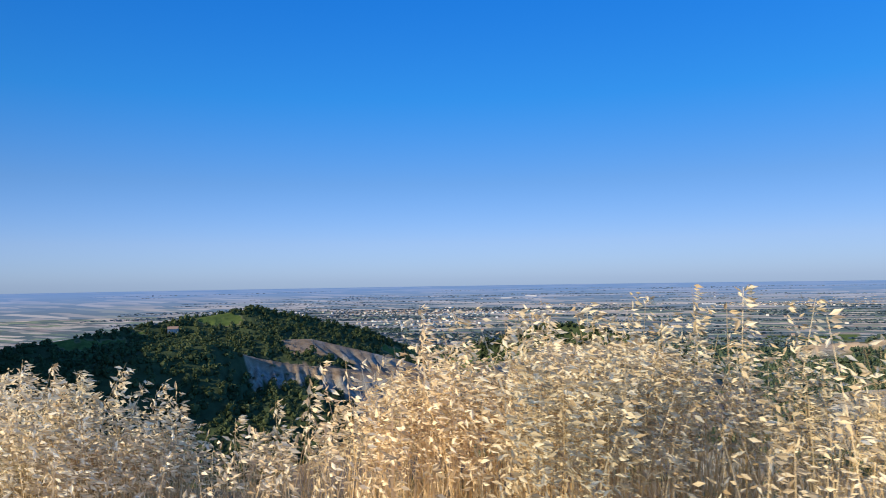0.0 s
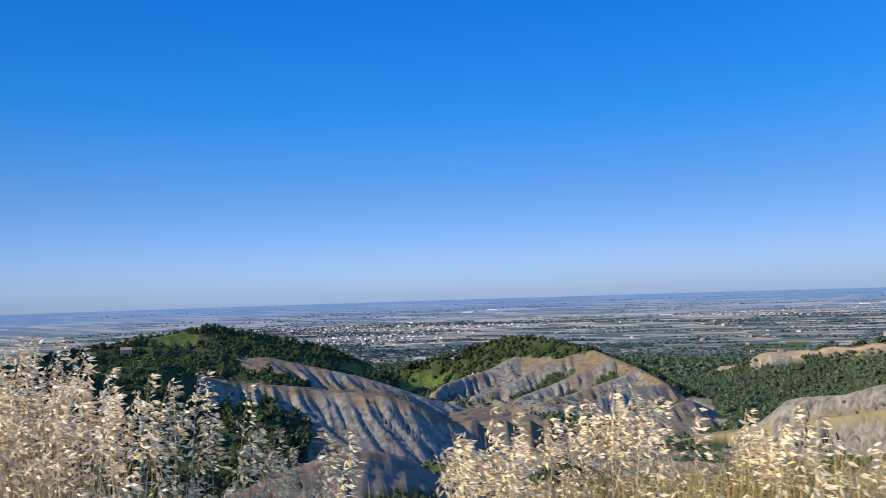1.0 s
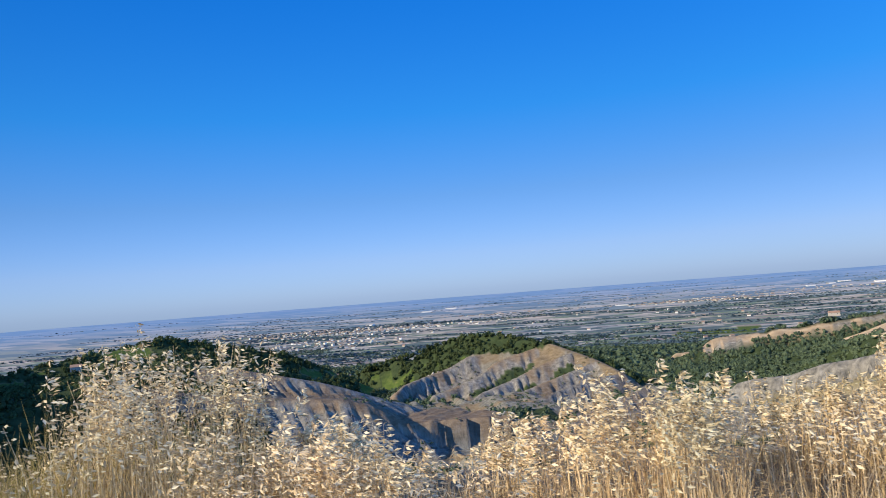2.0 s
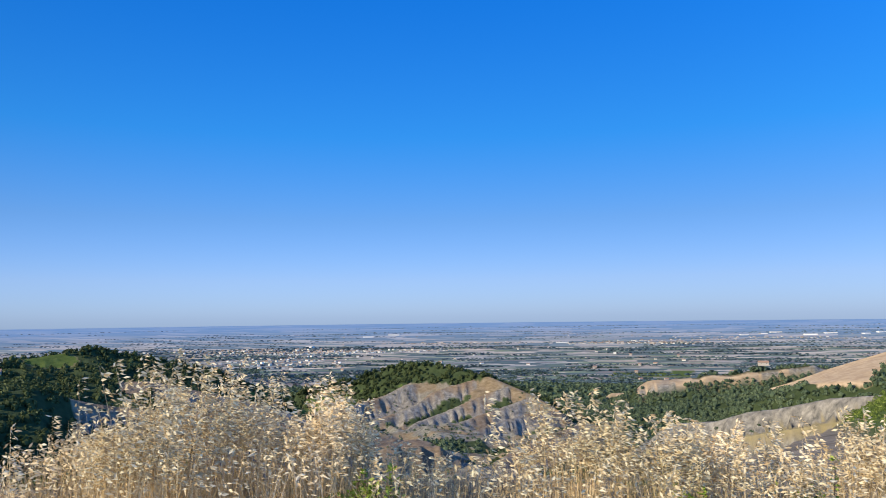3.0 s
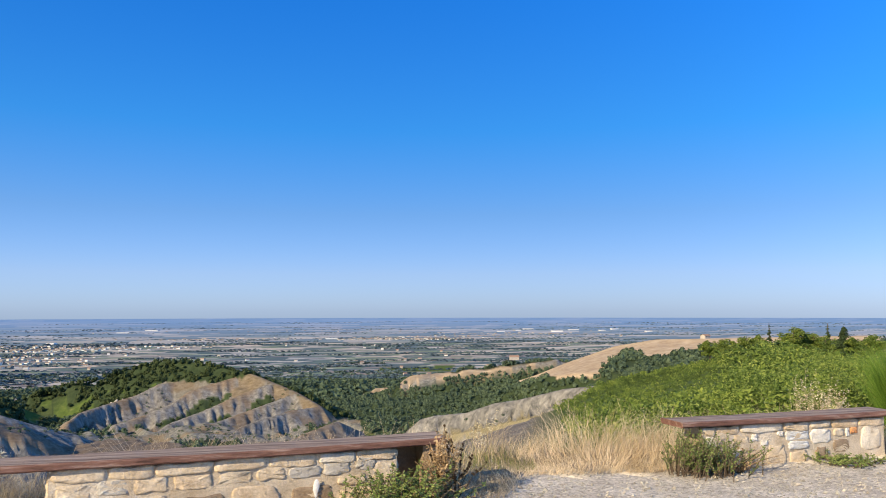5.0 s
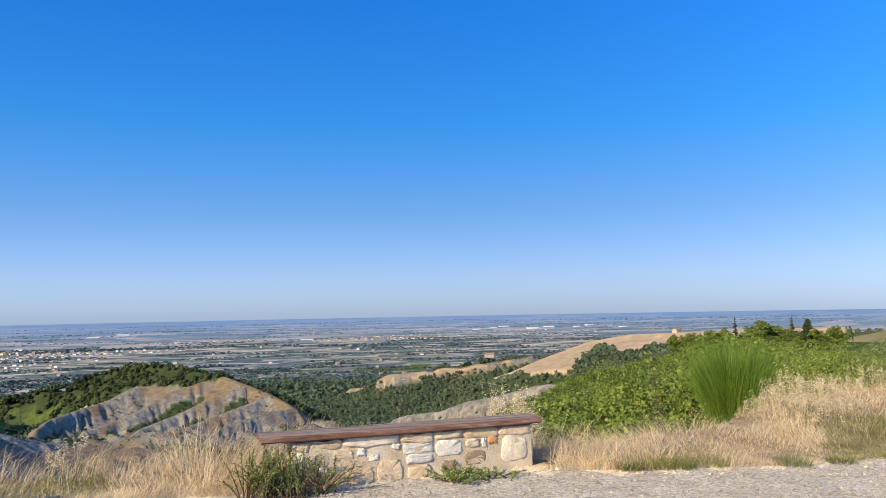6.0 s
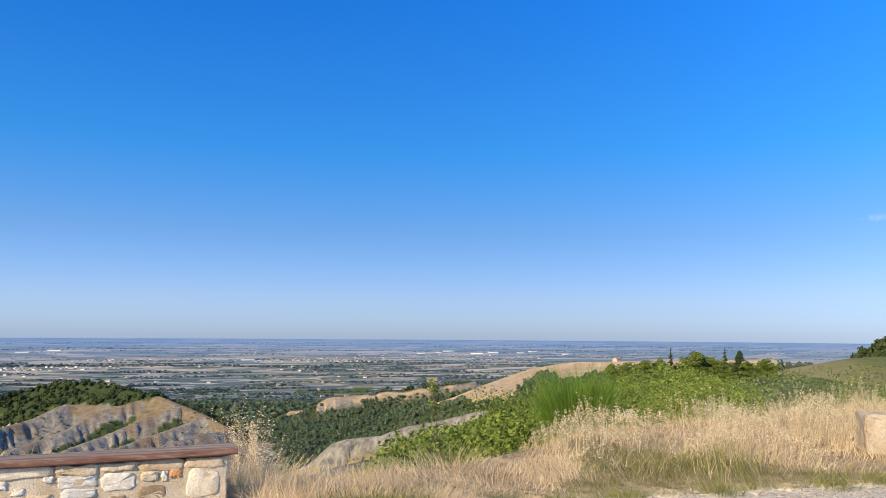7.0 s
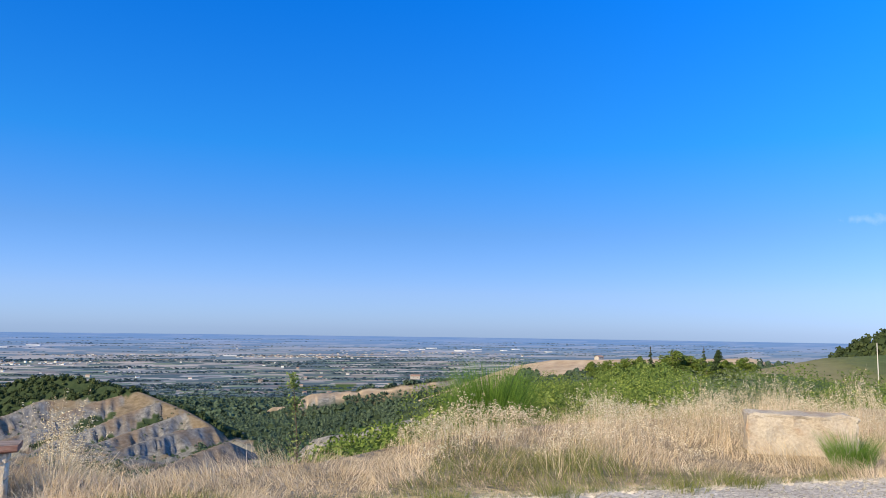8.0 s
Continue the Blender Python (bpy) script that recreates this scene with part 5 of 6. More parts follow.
def plank(x0, x1, y0, y1, z0, z1, g):
    """A thick worn board: chamfered edges, a slight sag and chipped corners."""
    bm = bmesh.new()
    n = 26
    prof = [(y0 + 0.012, z0), (y1 - 0.012, z0), (y1, z0 + 0.012), (y1, z1 - 0.012), (y1 - 0.014, z1), (y0 + 0.014, z1), (y0, z1 - 0.012), (y0, z0 + 0.012)]
    rings = []
    for i in range(n + 1):
        t = i / n
        x = x0 + (x1 - x0) * t
        dip = -0.008 * math.sin(math.pi * t) + 0.004 * noise.noise(Vector((x * 2, y0, 3)))
        rings.append([bm.verts.new((x + (0.02 * noise.noise(Vector((py * 9, pz * 9, i))) if i in (0, n) else 0), py + 0.005 * noise.noise(Vector((x * 5, py * 20, pz * 9))), pz + dip + 0.004 * noise.noise(Vector((x * 7, py * 8, 1))))) for py, pz in prof])
    k = len(prof)
    for a, b in zip(rings[:-1], rings[1:]):
        for i in range(k):
            f = bm.faces.new((a[i], a[(i + 1) % k], b[(i + 1) % k], b[i]))
            f.material_index = 1 if i in (4,) else 0
    bm.faces.new(rings[0])
    bm.faces.new(rings[-1][::-1])
    bmesh.ops.recalc_face_normals(bm, faces=bm.faces)
    return bm


def laid_stone(x0, x1, z0, z1, g):
    """Outline of a stone of given size with broken corners and wavy sides."""
    w, h = x1 - x0, z1 - z0
    c = min(w, h) * 0.2
    pts = [(x0 + c, z0), (x1 - c, z0), (x1, z0 + c), (x1, z1 - c), (x1 - c, z1), (x0 + c, z1), (x0, z1 - c), (x0, z0 + c)]
    return [Vector((x + g.uniform(-0.4, 0.4) * c, z + g.uniform(-0.4, 0.4) * c)) for x, z in pts]


def stone_bench(place, turn, wall, board, seed, label, caps, stones):
    """A low stone wall in sandy mortar, capped with thin slabs, with a thick plank on it."""
    g = random.Random(seed)
    ob = thing("stone_bench", label, "bench", "benches beside the track", place=place, turn=turn)
    w0, w1 = wall
    part("mortar_core", rough_box(w0, w1, 0.0, 0.30, -0.08, 0.395, 11, 0.016, g), M_MORTAR, ob, "smeared sandy mortar between the stones")
    for a, b in zip(caps[:-1], caps[1:]):
        slab = [Vector((a + 0.004, 0.325 + g.uniform(-0.02, 0.015))), Vector((a * 0.6 + b * 0.4, 0.32 + g.uniform(-0.02, 0.02))), Vector((b - 0.004, 0.325 + g.uniform(-0.02, 0.015))), Vector((b - 0.004, 0.407)), Vector((a + 0.004, 0.407))]
        part("capstone", stone_mesh(slab, g, g.uniform(0.006, 0.016)), g.choice((M_SAND, M_PALE, M_SAND, M_TAN)), ob)
    for x0, x1, z0, z1, mat in stones:
        part("stone", stone_mesh(laid_stone(x0, x1, z0, z1, g), g, g.uniform(0.004, 0.011)), mat, ob, "orange stone set in the wall" if mat is M_ORANGE else "")
    for side in (0, 1):
        for cell in stone_cells(0.0, 0.30, -0.03, 0.405, 1, g):
            st = part("stone", stone_mesh(cell, g, g.uniform(0.010, 0.02)), g.choice((M_SAND, M_TAN, M_PALE)), ob)
            st.matrix_local = pose(w1, 0, 0, 0, 0, 90) if side else pose(w0, 0.30, 0, 0, 0, -90)
    bd = part("seat_board", plank(board[0], board[1], -0.06, 0.30, 0.418, 0.474, g), M_REDWOOD, ob, "worn red-brown plank, weathered grey on top")
    bd.data.materials.append(M_GREYWOOD)
    return ob


def build_masonry():
    stone_bench((0.95, 8.34, 0), 6.0, (-1.18, 1.16), (-1.46, 1.25), 12, "low rubble stone bench with worn red-brown plank", (-1.17, -1.03, -0.74, -0.20, 0.13, 0.43, 0.80, 1.15), (
        (-1.16, -1.04, 0.20, 0.31, M_PALE), (-1.02, -0.85, 0.19, 0.30, M_TAN), (-0.83, -0.63, 0.21, 0.31, M_SAND), (-0.61, -0.52, 0.23, 0.31, M_CHALK), (-0.50, -0.40, 0.18, 0.25, M_CHALK), (-0.28, -0.20, 0.27, 0.33, M_CHALK),
        (-0.17, 0.13, 0.22, 0.315, M_BLUEST), (-0.15, 0.12, 0.13, 0.21, M_BLUEST), (0.15, 0.43, 0.17, 0.315, M_CHALK), (0.45, 0.60, 0.23, 0.31, M_SAND), (0.625, 0.675, 0.22, 0.32, M_CHALK), (0.68, 0.79, 0.245, 0.325, M_ORANGE),
        (0.82, 1.10, 0.05, 0.31, M_PALE), (-0.98, -0.87, 0.10, 0.17, M_CHALK), (-0.83, -0.72, 0.09, 0.16, M_CHALK), (-0.70, -0.45, -0.02, 0.15, M_TAN), (-0.42, -0.17, -0.03, 0.20, M_SAND), (-0.14, 0.10, -0.03, 0.11, M_SAND),
        (0.21, 0.35, 0.02, 0.13, M_BROWNST), (0.44, 0.67, 0.06, 0.20, M_BROWNST), (0.38, 0.60, -0.03, 0.04, M_TAN), (-1.10, -0.80, -0.03, 0.07, M_TAN)))
    first = stone_bench((-4.62, 7.62, 0), 8.0, (-1.34, 1.28), (-1.76, 1.72), 5, "stone bench half hidden by weeds, grey weathered plank", (-1.33, -0.95, -0.62, -0.2, 0.22, 0.62, 0.93, 1.27), (
        (-1.30, -1.05, 0.18, 0.31, M_SAND), (-1.02, -0.80, 0.20, 0.31, M_GREYST), (-0.77, -0.52, 0.19, 0.31, M_SAND), (-0.49, -0.20, 0.20, 0.31, M_TAN), (-0.16, 0.10, 0.21, 0.31, M_SAND), (0.13, 0.36, 0.22, 0.31, M_SAND), (0.38, 0.64, 0.22, 0.31, M_GREYST),
        (0.66, 0.88, 0.22, 0.32, M_GREYST), (0.93, 1.10, 0.24, 0.36, M_GREYST), (1.08, 1.26, 0.14, 0.30, M_SAND), (0.78, 1.02, 0.13, 0.22, M_SAND), (0.40, 0.74, -0.02, 0.16, M_BROWNST), (-0.05, 0.32, -0.03, 0.18, M_TAN), (-0.45, -0.10, -0.02, 0.15, M_BROWNST),
        (-0.85, -0.50, -0.03, 0.16, M_SAND), (-1.28, -0.90, -0.03, 0.14, M_TAN), (0.80, 1.2, -0.03, 0.10, M_TAN)))
    g = random.Random(8)
    part("end_post", rough_box(1.52, 1.64, 0.0, 0.28, -0.06, 0.41, 5, 0.015, g), M_BROWNST, first, "rough stone post under the board's end")
    # dark brown stone here gives the recess its shaded tone
    part("recess_wall", rough_box(1.27, 1.54, 0.2, 0.3, -0.06, 0.40, 4, 0.012, g), M_BROWNST, first, "shaded back of the recess")
    bm = bmesh.new()
    bmesh.ops.create_uvsphere(bm, u_segments=10, v_segments=6, radius=1)
    for v in bm.verts:
        v.co = Vector((v.co.x * 0.028 * (0.6 if v.co.z < 0 else 1), v.co.y * 0.006 - 0.024, 0.13 + v.co.z * 0.075 + 0.01 * v.co.x))
    part("paint_mark", bm, M_WHITE, first, "white paint mark low on the wall").location.x = 0.60
    # the loose block in the grass
    blk = thing("stone_block", "squared pale sandstone block with orange stains in the grass", "stone", place=(10.72, 8.85, ground_z(10.7, 8.8)), turn=-34)
    bm = rough_box(-0.63, 0.60, -0.24, 0.32, -0.10, 0.47, 11, 0.035, g)
    bmesh.ops.bevel(bm, geom=[e for e in bm.edges if e.calc_face_angle(0) > 1.2], offset=0.018, segments=2, affect="EDGES")
    part("body", bm, M_BLOCK, blk)


M_BLOCK = surface("stained_sandstone", [(0.28, (0.38, 0.26, 0.17)), (0.40, (0.42, 0.355, 0.28)), (0.6, (0.47, 0.42, 0.35)), (0.75, (0.36, 0.33, 0.29))], 2.6, 30, 0.9, 0.9, 30)


def pebble_model(seed):
    g = np.random.default_rng(seed)
    v = np.array([(1, 0, 0), (0, 1, 0), (-1, 0, 0), (0, -1, 0), (0, 0, 0.75), (0.1, 0, -0.5)], float) * g.uniform(0.6, 1.2, (6, 1)) + g.normal(0, 0.12, (6, 3))
    f = np.array([(0, 1, 4), (1, 2, 4), (2, 3, 4), (3, 0, 4), (1, 0, 5), (2, 1, 5), (3, 2, 5), (0, 3, 5)])
    return v, f


def build_gravel():
    n = 15000
    x = rng.uniform(-5.5, 14, n)
    edge = np.interp(x, EDGE_X, EDGE_Y)
    y = edge + 0.12 - rng.uniform(0, 1, n) ** 1.1 * 2.6
    size = rng.uniform(0.005, 0.015, n) * np.where(rng.random(n) < 0.07, 1.9, 1.0)
    z = np.zeros(n) + size * 0.2
    stuff("loose_gravel", scatter([pebble_model(k) for k in range(5)], x, y, z, size), M_PEBBLE, "loose pale crushed stone on the track", "gravel")
    for px, py, s in ((0.22, 7.42, 0.045), (2.25, 8.18, 0.05), (2.02, 8.2, 0.03), (1.15, 7.2, 0.028), (3.6, 7.55, 0.035), (-1.6, 7.4, 0.03), (5.0, 7.35, 0.035), (6.4, 7.62, 0.05)):
        v, f = pebble_model(int(px * 100) % 97 + 300)
        ob = tagged(new("stone", mesh_np("stone", v * (s, s * 0.8, s * 0.45), f, M_PALE)), "small pale loose stone lying on the gravel", "stone", "loose stones on the gravel")
        ob.location = (px, py, s * 0.18)


def build_near_plants():
    bush("weed_bush", "green leafy weed clump against the stone bench", (-3.36, 7.36, 0), 0.46, 0.42, 150, 40, 0.026, M_WEED, 31)
    bush("weed_bush", "grey-green weed clump hiding the bench's end", (-0.32, 8.02, 0), 0.50, 0.48, 150, 46, 0.020, M_WEED, 41)
    bush("weed_bush", "low creeping weeds at the foot of the bench wall", (1.35, 8.12, 0), 0.42, 0.12, 60, 26, 0.026, M_WEED, 51)
    bush("weed_bush", "low dry and green weeds at the foot of the wall", (-4.6, 7.30, 0), 0.32, 0.16, 34, 16, 0.035, M_WEED, 52)
    dead_plant((-3.0, 7.58, 0), 61)
    bush("dry_weed_bush", "dry grey-brown twiggy weeds beside the green clump", (-3.12, 7.36, 0), 0.36, 0.30, 90, 12, 0.02, M_DEAD, 33, M_DEAD, 0.004)
    bush("dry_weed_bush", "thin dry brown stalks leaning out beside the bench", (0.02, 8.0, 0), 0.42, 0.34, 50, 10, 0.02, M_DEAD, 43, M_DEAD, 0.004)
    for x, y, top, seed in ((9.5, 15.65, 1.26, 71),):
        z = ground_z(x, y) - 0.1
        broom((x, y, z), seed, (top - z) / 1.28)
    stick = thing("stick", "bare grey forked stick lying on the gravel", "branch", place=(-2.68, 7.5, ground_z(-2.68, 7.5) + 0.012), turn=66)
    t = np.linspace(0, 1, 6)
    twig = np.stack([0.42 * t - 0.21, 0.025 * np.sin(5 * t), 0.004 + 0.03 * t**2], -1)
    fork = np.stack([0.05 + 0.10 * t, 0.02 + 0.07 * t, 0.012 + 0.03 * t], -1)
    part("branch", mesh_np("branch", *tubes(twig[None], [0.009], [0.004], 6), M_DEAD), None, stick)
    part("side_twig", mesh_np("side_twig", *tubes(fork[None], [0.005], [0.002], 5), M_DEAD), None, stick)
    sapling((4.75, 10.75, ground_z(4.75, 10.75)), 1.75, 81, "thin leafy sapling standing at the brink")
    # green stems and leafy weeds among the oats
    for x, y, h, s in ((-8.14, 7.0, 0.66, 1), (-9.5, 6.85, 0.5, 2), (-7.3, 7.3, 0.4, 3)):
        sapling((x, y, ground_z(x, y)), h, 90 + s, "green leafy weed stem among the dry oats", 10, 0.045)
    for x, y, sp, h, s in ((-9.65, 6.0, 0.26, 0.66, 1), (-9.4, 6.1, 0.22, 0.62, 2), (-10.1, 5.95, 0.28, 0.50, 3), (-9.9, 6.0, 0.22, 0.52, 4), (-11.45, 5.9, 0.16, 0.66, 5), (-11.7, 5.85, 0.2, 0.5, 6), (-14.0, 5.6, 0.25, 0.55, 7), (-12.2, 5.9, 0.2, 0.42, 8), (-9.1, 6.25, 0.2, 0.45, 9)):
        bush("leafy_weed", "bright green leafy weeds among the dry grass", (x, y, ground_z(x, y)), sp, h, 30, 30, 0.045, M_SPRING, 100 + s)
    # small tufts along the gravel's edge
    for k, (x, y, w) in enumerate(((3.35, 7.92, 0.2), (4.45, 7.66, 0.16), (4.95, 7.6, 0.14), (5.6, 7.58, 0.18), (2.9, 8.0, 0.12), (6.6, 7.52, 0.2), (7.9, 7.45, 0.24), (8.6, 7.42, 0.2), (10.55, 7.95, 0.22))):
        g = 1300 if k == 8 else 260
        az, rr = rng.uniform(0, 6.28, g), rng.uniform(0, 1, g) ** 0.6 * w
        data, _, _ = ribbons(rr * np.cos(az), rr * np.sin(az), np.zeros(g), rng.uniform(0.05, 0.14, g) * (2.9 if k == 8 else 1), np.full(g, 0.004), rng.uniform(0.1, 0.5, g), rng.uniform(0, 0.5, g), 3, az)
        ob = tagged(new("grass_tuft", mesh_np("grass_tuft", *data, M_GREENGRASS if k != 8 else M_BROOM)), "small green grass tuft at the gravel's edge", "grass", "tufts along the gravel")
        ob.location = (x, y, ground_z(x, y) - 0.01)


def spot(x, y):
    """A plan place set into the world, on the ground, with the scale there."""
    wx, wy, k = (float(q) for q in to_world(x, y))
    return wx, wy, ground_z(wx, wy), k


def build_crest():
    """Trees and shrubs along the crest and on the saddle."""
    # x, y, height of the top, width of the crown
    row = ((207, 340, -13.2, 10.9), (215, 341, -11.5, 11.0), (224, 341, -10.3, 12.4), (230, 337, -9.3, 11.8), (251, 334, -5.8, 17.2), (262, 333, -8.7, 13.5), (263, 326, -10.6, 12.1), (280, 324, -10.8, 13.0), (289, 323, -9.2, 12.5), (202, 314, -14.2, 10.2), (215, 311, -12.8, 10.9), (226, 310, -11.9, 11.6), (234, 303, -13.0, 11.1), (246, 301, -14.3, 11.8), (259, 296, -14.1, 11.4))
    first = None
    for k, (x, y, top, wide) in enumerate(row):
        z = ground_z(x, y)
        first = first or crest_tree("crest_tree", "round bright green tree on the crest", (x, y, z), 11.5, 4.5, 11)
        m = pose(x, y, z, 0, 0, 47 * k) @ Matrix.Diagonal((wide / 11.5, wide / 11.5, max(top - z, 5) / 12.5, 1))
        if k:
            copy_thing(first, m)
        else:
            first.matrix_world = m
    for k, (x, y, top, wide) in enumerate(((245, 345, -3.7, 3.2), (273, 336, -3.6, 3.6))):
        crest_tree("conifer", "thin dark pointed conifer on the crest", (x, y, ground_z(x, y)), top - ground_z(x, y), wide * 0.6, 21 + k, True)
    for x, y, top, wide in (((279, 332, -5.0, 8.6)),):
        crest_tree("pine", "broad dark pine standing over the crest", (x, y, ground_z(x, y)), top - ground_z(x, y), wide * 0.6, 27, True)
    models = [mesh_np("shrub", *clump(130 + k % 3, 2400, 0.034, 0.95, 13, False), M_GREYLEAF if k > 2 else M_LEAF) for k in range(6)]
    for k, (b, d, s, tone) in enumerate(((39.5, 42, 1.5, 1), (41.5, 38, 1.6, 1), (43.5, 41, 1.7, 1), (45.5, 36, 1.3, 1), (44.5, 46, 1.5, 0), (47.5, 40, 1.6, 0), (48.5, 34, 1.3, 0), (50.5, 38, 1.9, 0),
                                         (36.5, 34, 1.3, 0), (34, 40, 1.5, 0), (31.5, 46, 1.4, 0), (38, 52, 1.8, 0), (51.5, 30, 1.3, 0), (24, 20, 1.3, 0), (27, 23, 1.5, 0), (30, 20, 1.4, 0), (33, 21, 1.5, 0), (35.5, 22.5, 1.5, 0), (38, 20.5, 1.3, 0), (40, 24, 1.6, 1), (42, 21.5, 1.5, 1), (44, 24, 1.6, 1), (46.5, 22, 1.5, 0), (49, 25, 1.7, 0), (52, 23, 1.5, 0), (37, 27, 1.7, 0), (20, 25, 1.4, 0), (42, 56, 1.7, 0), (47, 54, 1.9, 0), (29, 30, 1.0, 0), (33, 27, 1.0, 0))):
        x, y = 3.3 + d * math.sin(radians(b)), 1.5 + d * math.cos(radians(b))
        z = ground_z(x, y)
        s = min(2.1, max(0.55, ((1.5 - 0.032 * d if d > 14 else 0.15) - z) / 1.9)) * (0.78 + 0.25 * (k * 7 % 5) / 4)
        ob = tagged(new("shrub", models[k % 3 + 3 * tone]), "grey-green olive-like shrub on the saddle" if tone else "full green shrub beyond the dry verge", "shrub", "shrubs on the saddle")
        ob.matrix_world = pose(x, y, z - 0.15, 0, 0, 61 * k) @ Matrix.Scale(s, 4)
    # pole beside the pasture
    z = ground_z(355.8, 299.2)
    tall = max(9.0, -1.9 - z)
    pl = thing("utility_pole", "pale wooden utility pole beside the pasture", "pole", place=(355.8, 299.2, z))
    part("shaft", mesh_np("shaft", *tubes(np.array([[(0, 0, -0.5), (0.06, 0, tall * 0.5), (0.10, 0, tall)]]), [0.30], [0.24], 10), M_POLE), None, pl)
    part("cap", mesh_np("cap", *tubes(np.array([[(0.10, 0, tall - 0.02), (0.10, 0, tall + 0.2)]]), [0.28], [0.20], 10), M_GREYST), None, pl)
    # pale rock on the knoll
    rk = thing("rock_outcrop", "pale broken rock outcrop among trees on the knoll", "rock", place=spot(-95, 450)[:3])
    g = random.Random(3)
    for dx, dz, s in ((-12, 1.5, 6.5), (0, 3.5, 7.5), (10, 1.2, 6), (5, 8.0, 5), (-6, 7.5, 4.5)):
        bm = bmesh.new()
        bmesh.ops.create_icosphere(bm, subdivisions=3, radius=s)
        for v in bm.verts:
            v.co = v.co * (0.75 + 0.5 * noise.noise(v.co * 0.28 + Vector((dx, 0, 3)))) + Vector((dx, g.uniform(-0.5, 0.5), dz))
        part("boulder", bm, M_GREYST, rk)


def house_mesh(bx, by, h, roof):
    """Walls and gable roof as two sets of corners and triangles."""
    a, b = bx / 2, by / 2
    wall = np.array([(-a, -b, -1), (a, -b, -1), (a, b, -1), (-a, b, -1), (-a, -b, h), (a, -b, h), (a, b, h), (-a, b, h), (-a, 0, h + roof), (a, 0, h + roof)], float)
    wf = np.array([(0, 1, 5), (0, 5, 4), (1, 2, 6), (1, 6, 5), (2, 3, 7), (2, 7, 6), (3, 0, 4), (3, 4, 7), (4, 7, 8), (5, 9, 6)])
    o, e = 0.5, 0.25
    top = np.array([(-a - o, -b - o, h - e), (a + o, -b - o, h - e), (a + o, 0, h + roof), (-a - o, 0, h + roof), (a + o, b + o, h - e), (-a - o, b + o, h - e)], float)
    top = np.r_[top + (0, 0, 0.25), top]
    rf = np.array([(0, 1, 2), (0, 2, 3), (3, 2, 4), (3, 4, 5), (6, 8, 7), (6, 9, 8), (9, 10, 8), (9, 11, 10), (0, 6, 7), (0, 7, 1), (4, 10, 11), (4, 11, 5)])
    return (wall, wf), (top, rf)


def house(place, turn, bx, by, h, roof, label, wall_mat, roof_mat, windows=3):
    ob = thing("house", label, "house", "houses in view", place=place, turn=turn)
    w, r = house_mesh(bx, by, h, roof)
    part("wall", mesh_np("wall", *w, wall_mat), None, ob)
    part("roof", mesh_np("roof", *r, roof_mat), None, ob)
    for k in range(windows):
        x = -bx / 2 + (k + 0.5) * bx / windows
        bm = bmesh.new()
        bmesh.ops.create_cube(bm, size=1)
        for v in bm.verts:
            v.co = Vector((x + v.co.x * 1.0, -by / 2 + v.co.y * 0.12, h * 0.6 + v.co.z * 1.3))
        part("window", bm, M_GLASS, ob)
    return ob


M_GLASS = surface("dark_panes", [(0.3, (0.03, 0.035, 0.04)), (0.7, (0.06, 0.07, 0.08))], 1, 5, 0.2)
M_PLASTER = surface("pale_plaster", [(0.3, (0.36, 0.33, 0.30)), (0.7, (0.46, 0.43, 0.395))], 0.5, 6, 0.9)
M_TILES = surface("clay_roof_tiles", [(0.3, (0.27, 0.17, 0.125)), (0.7, (0.38, 0.26, 0.20))], 0.8, 9, 0.9)


def plain_at(r, b):
    x, y = -8 + r * math.sin(radians(b)), 1.5 + r * math.cos(radians(b))
    return spot(x, y)


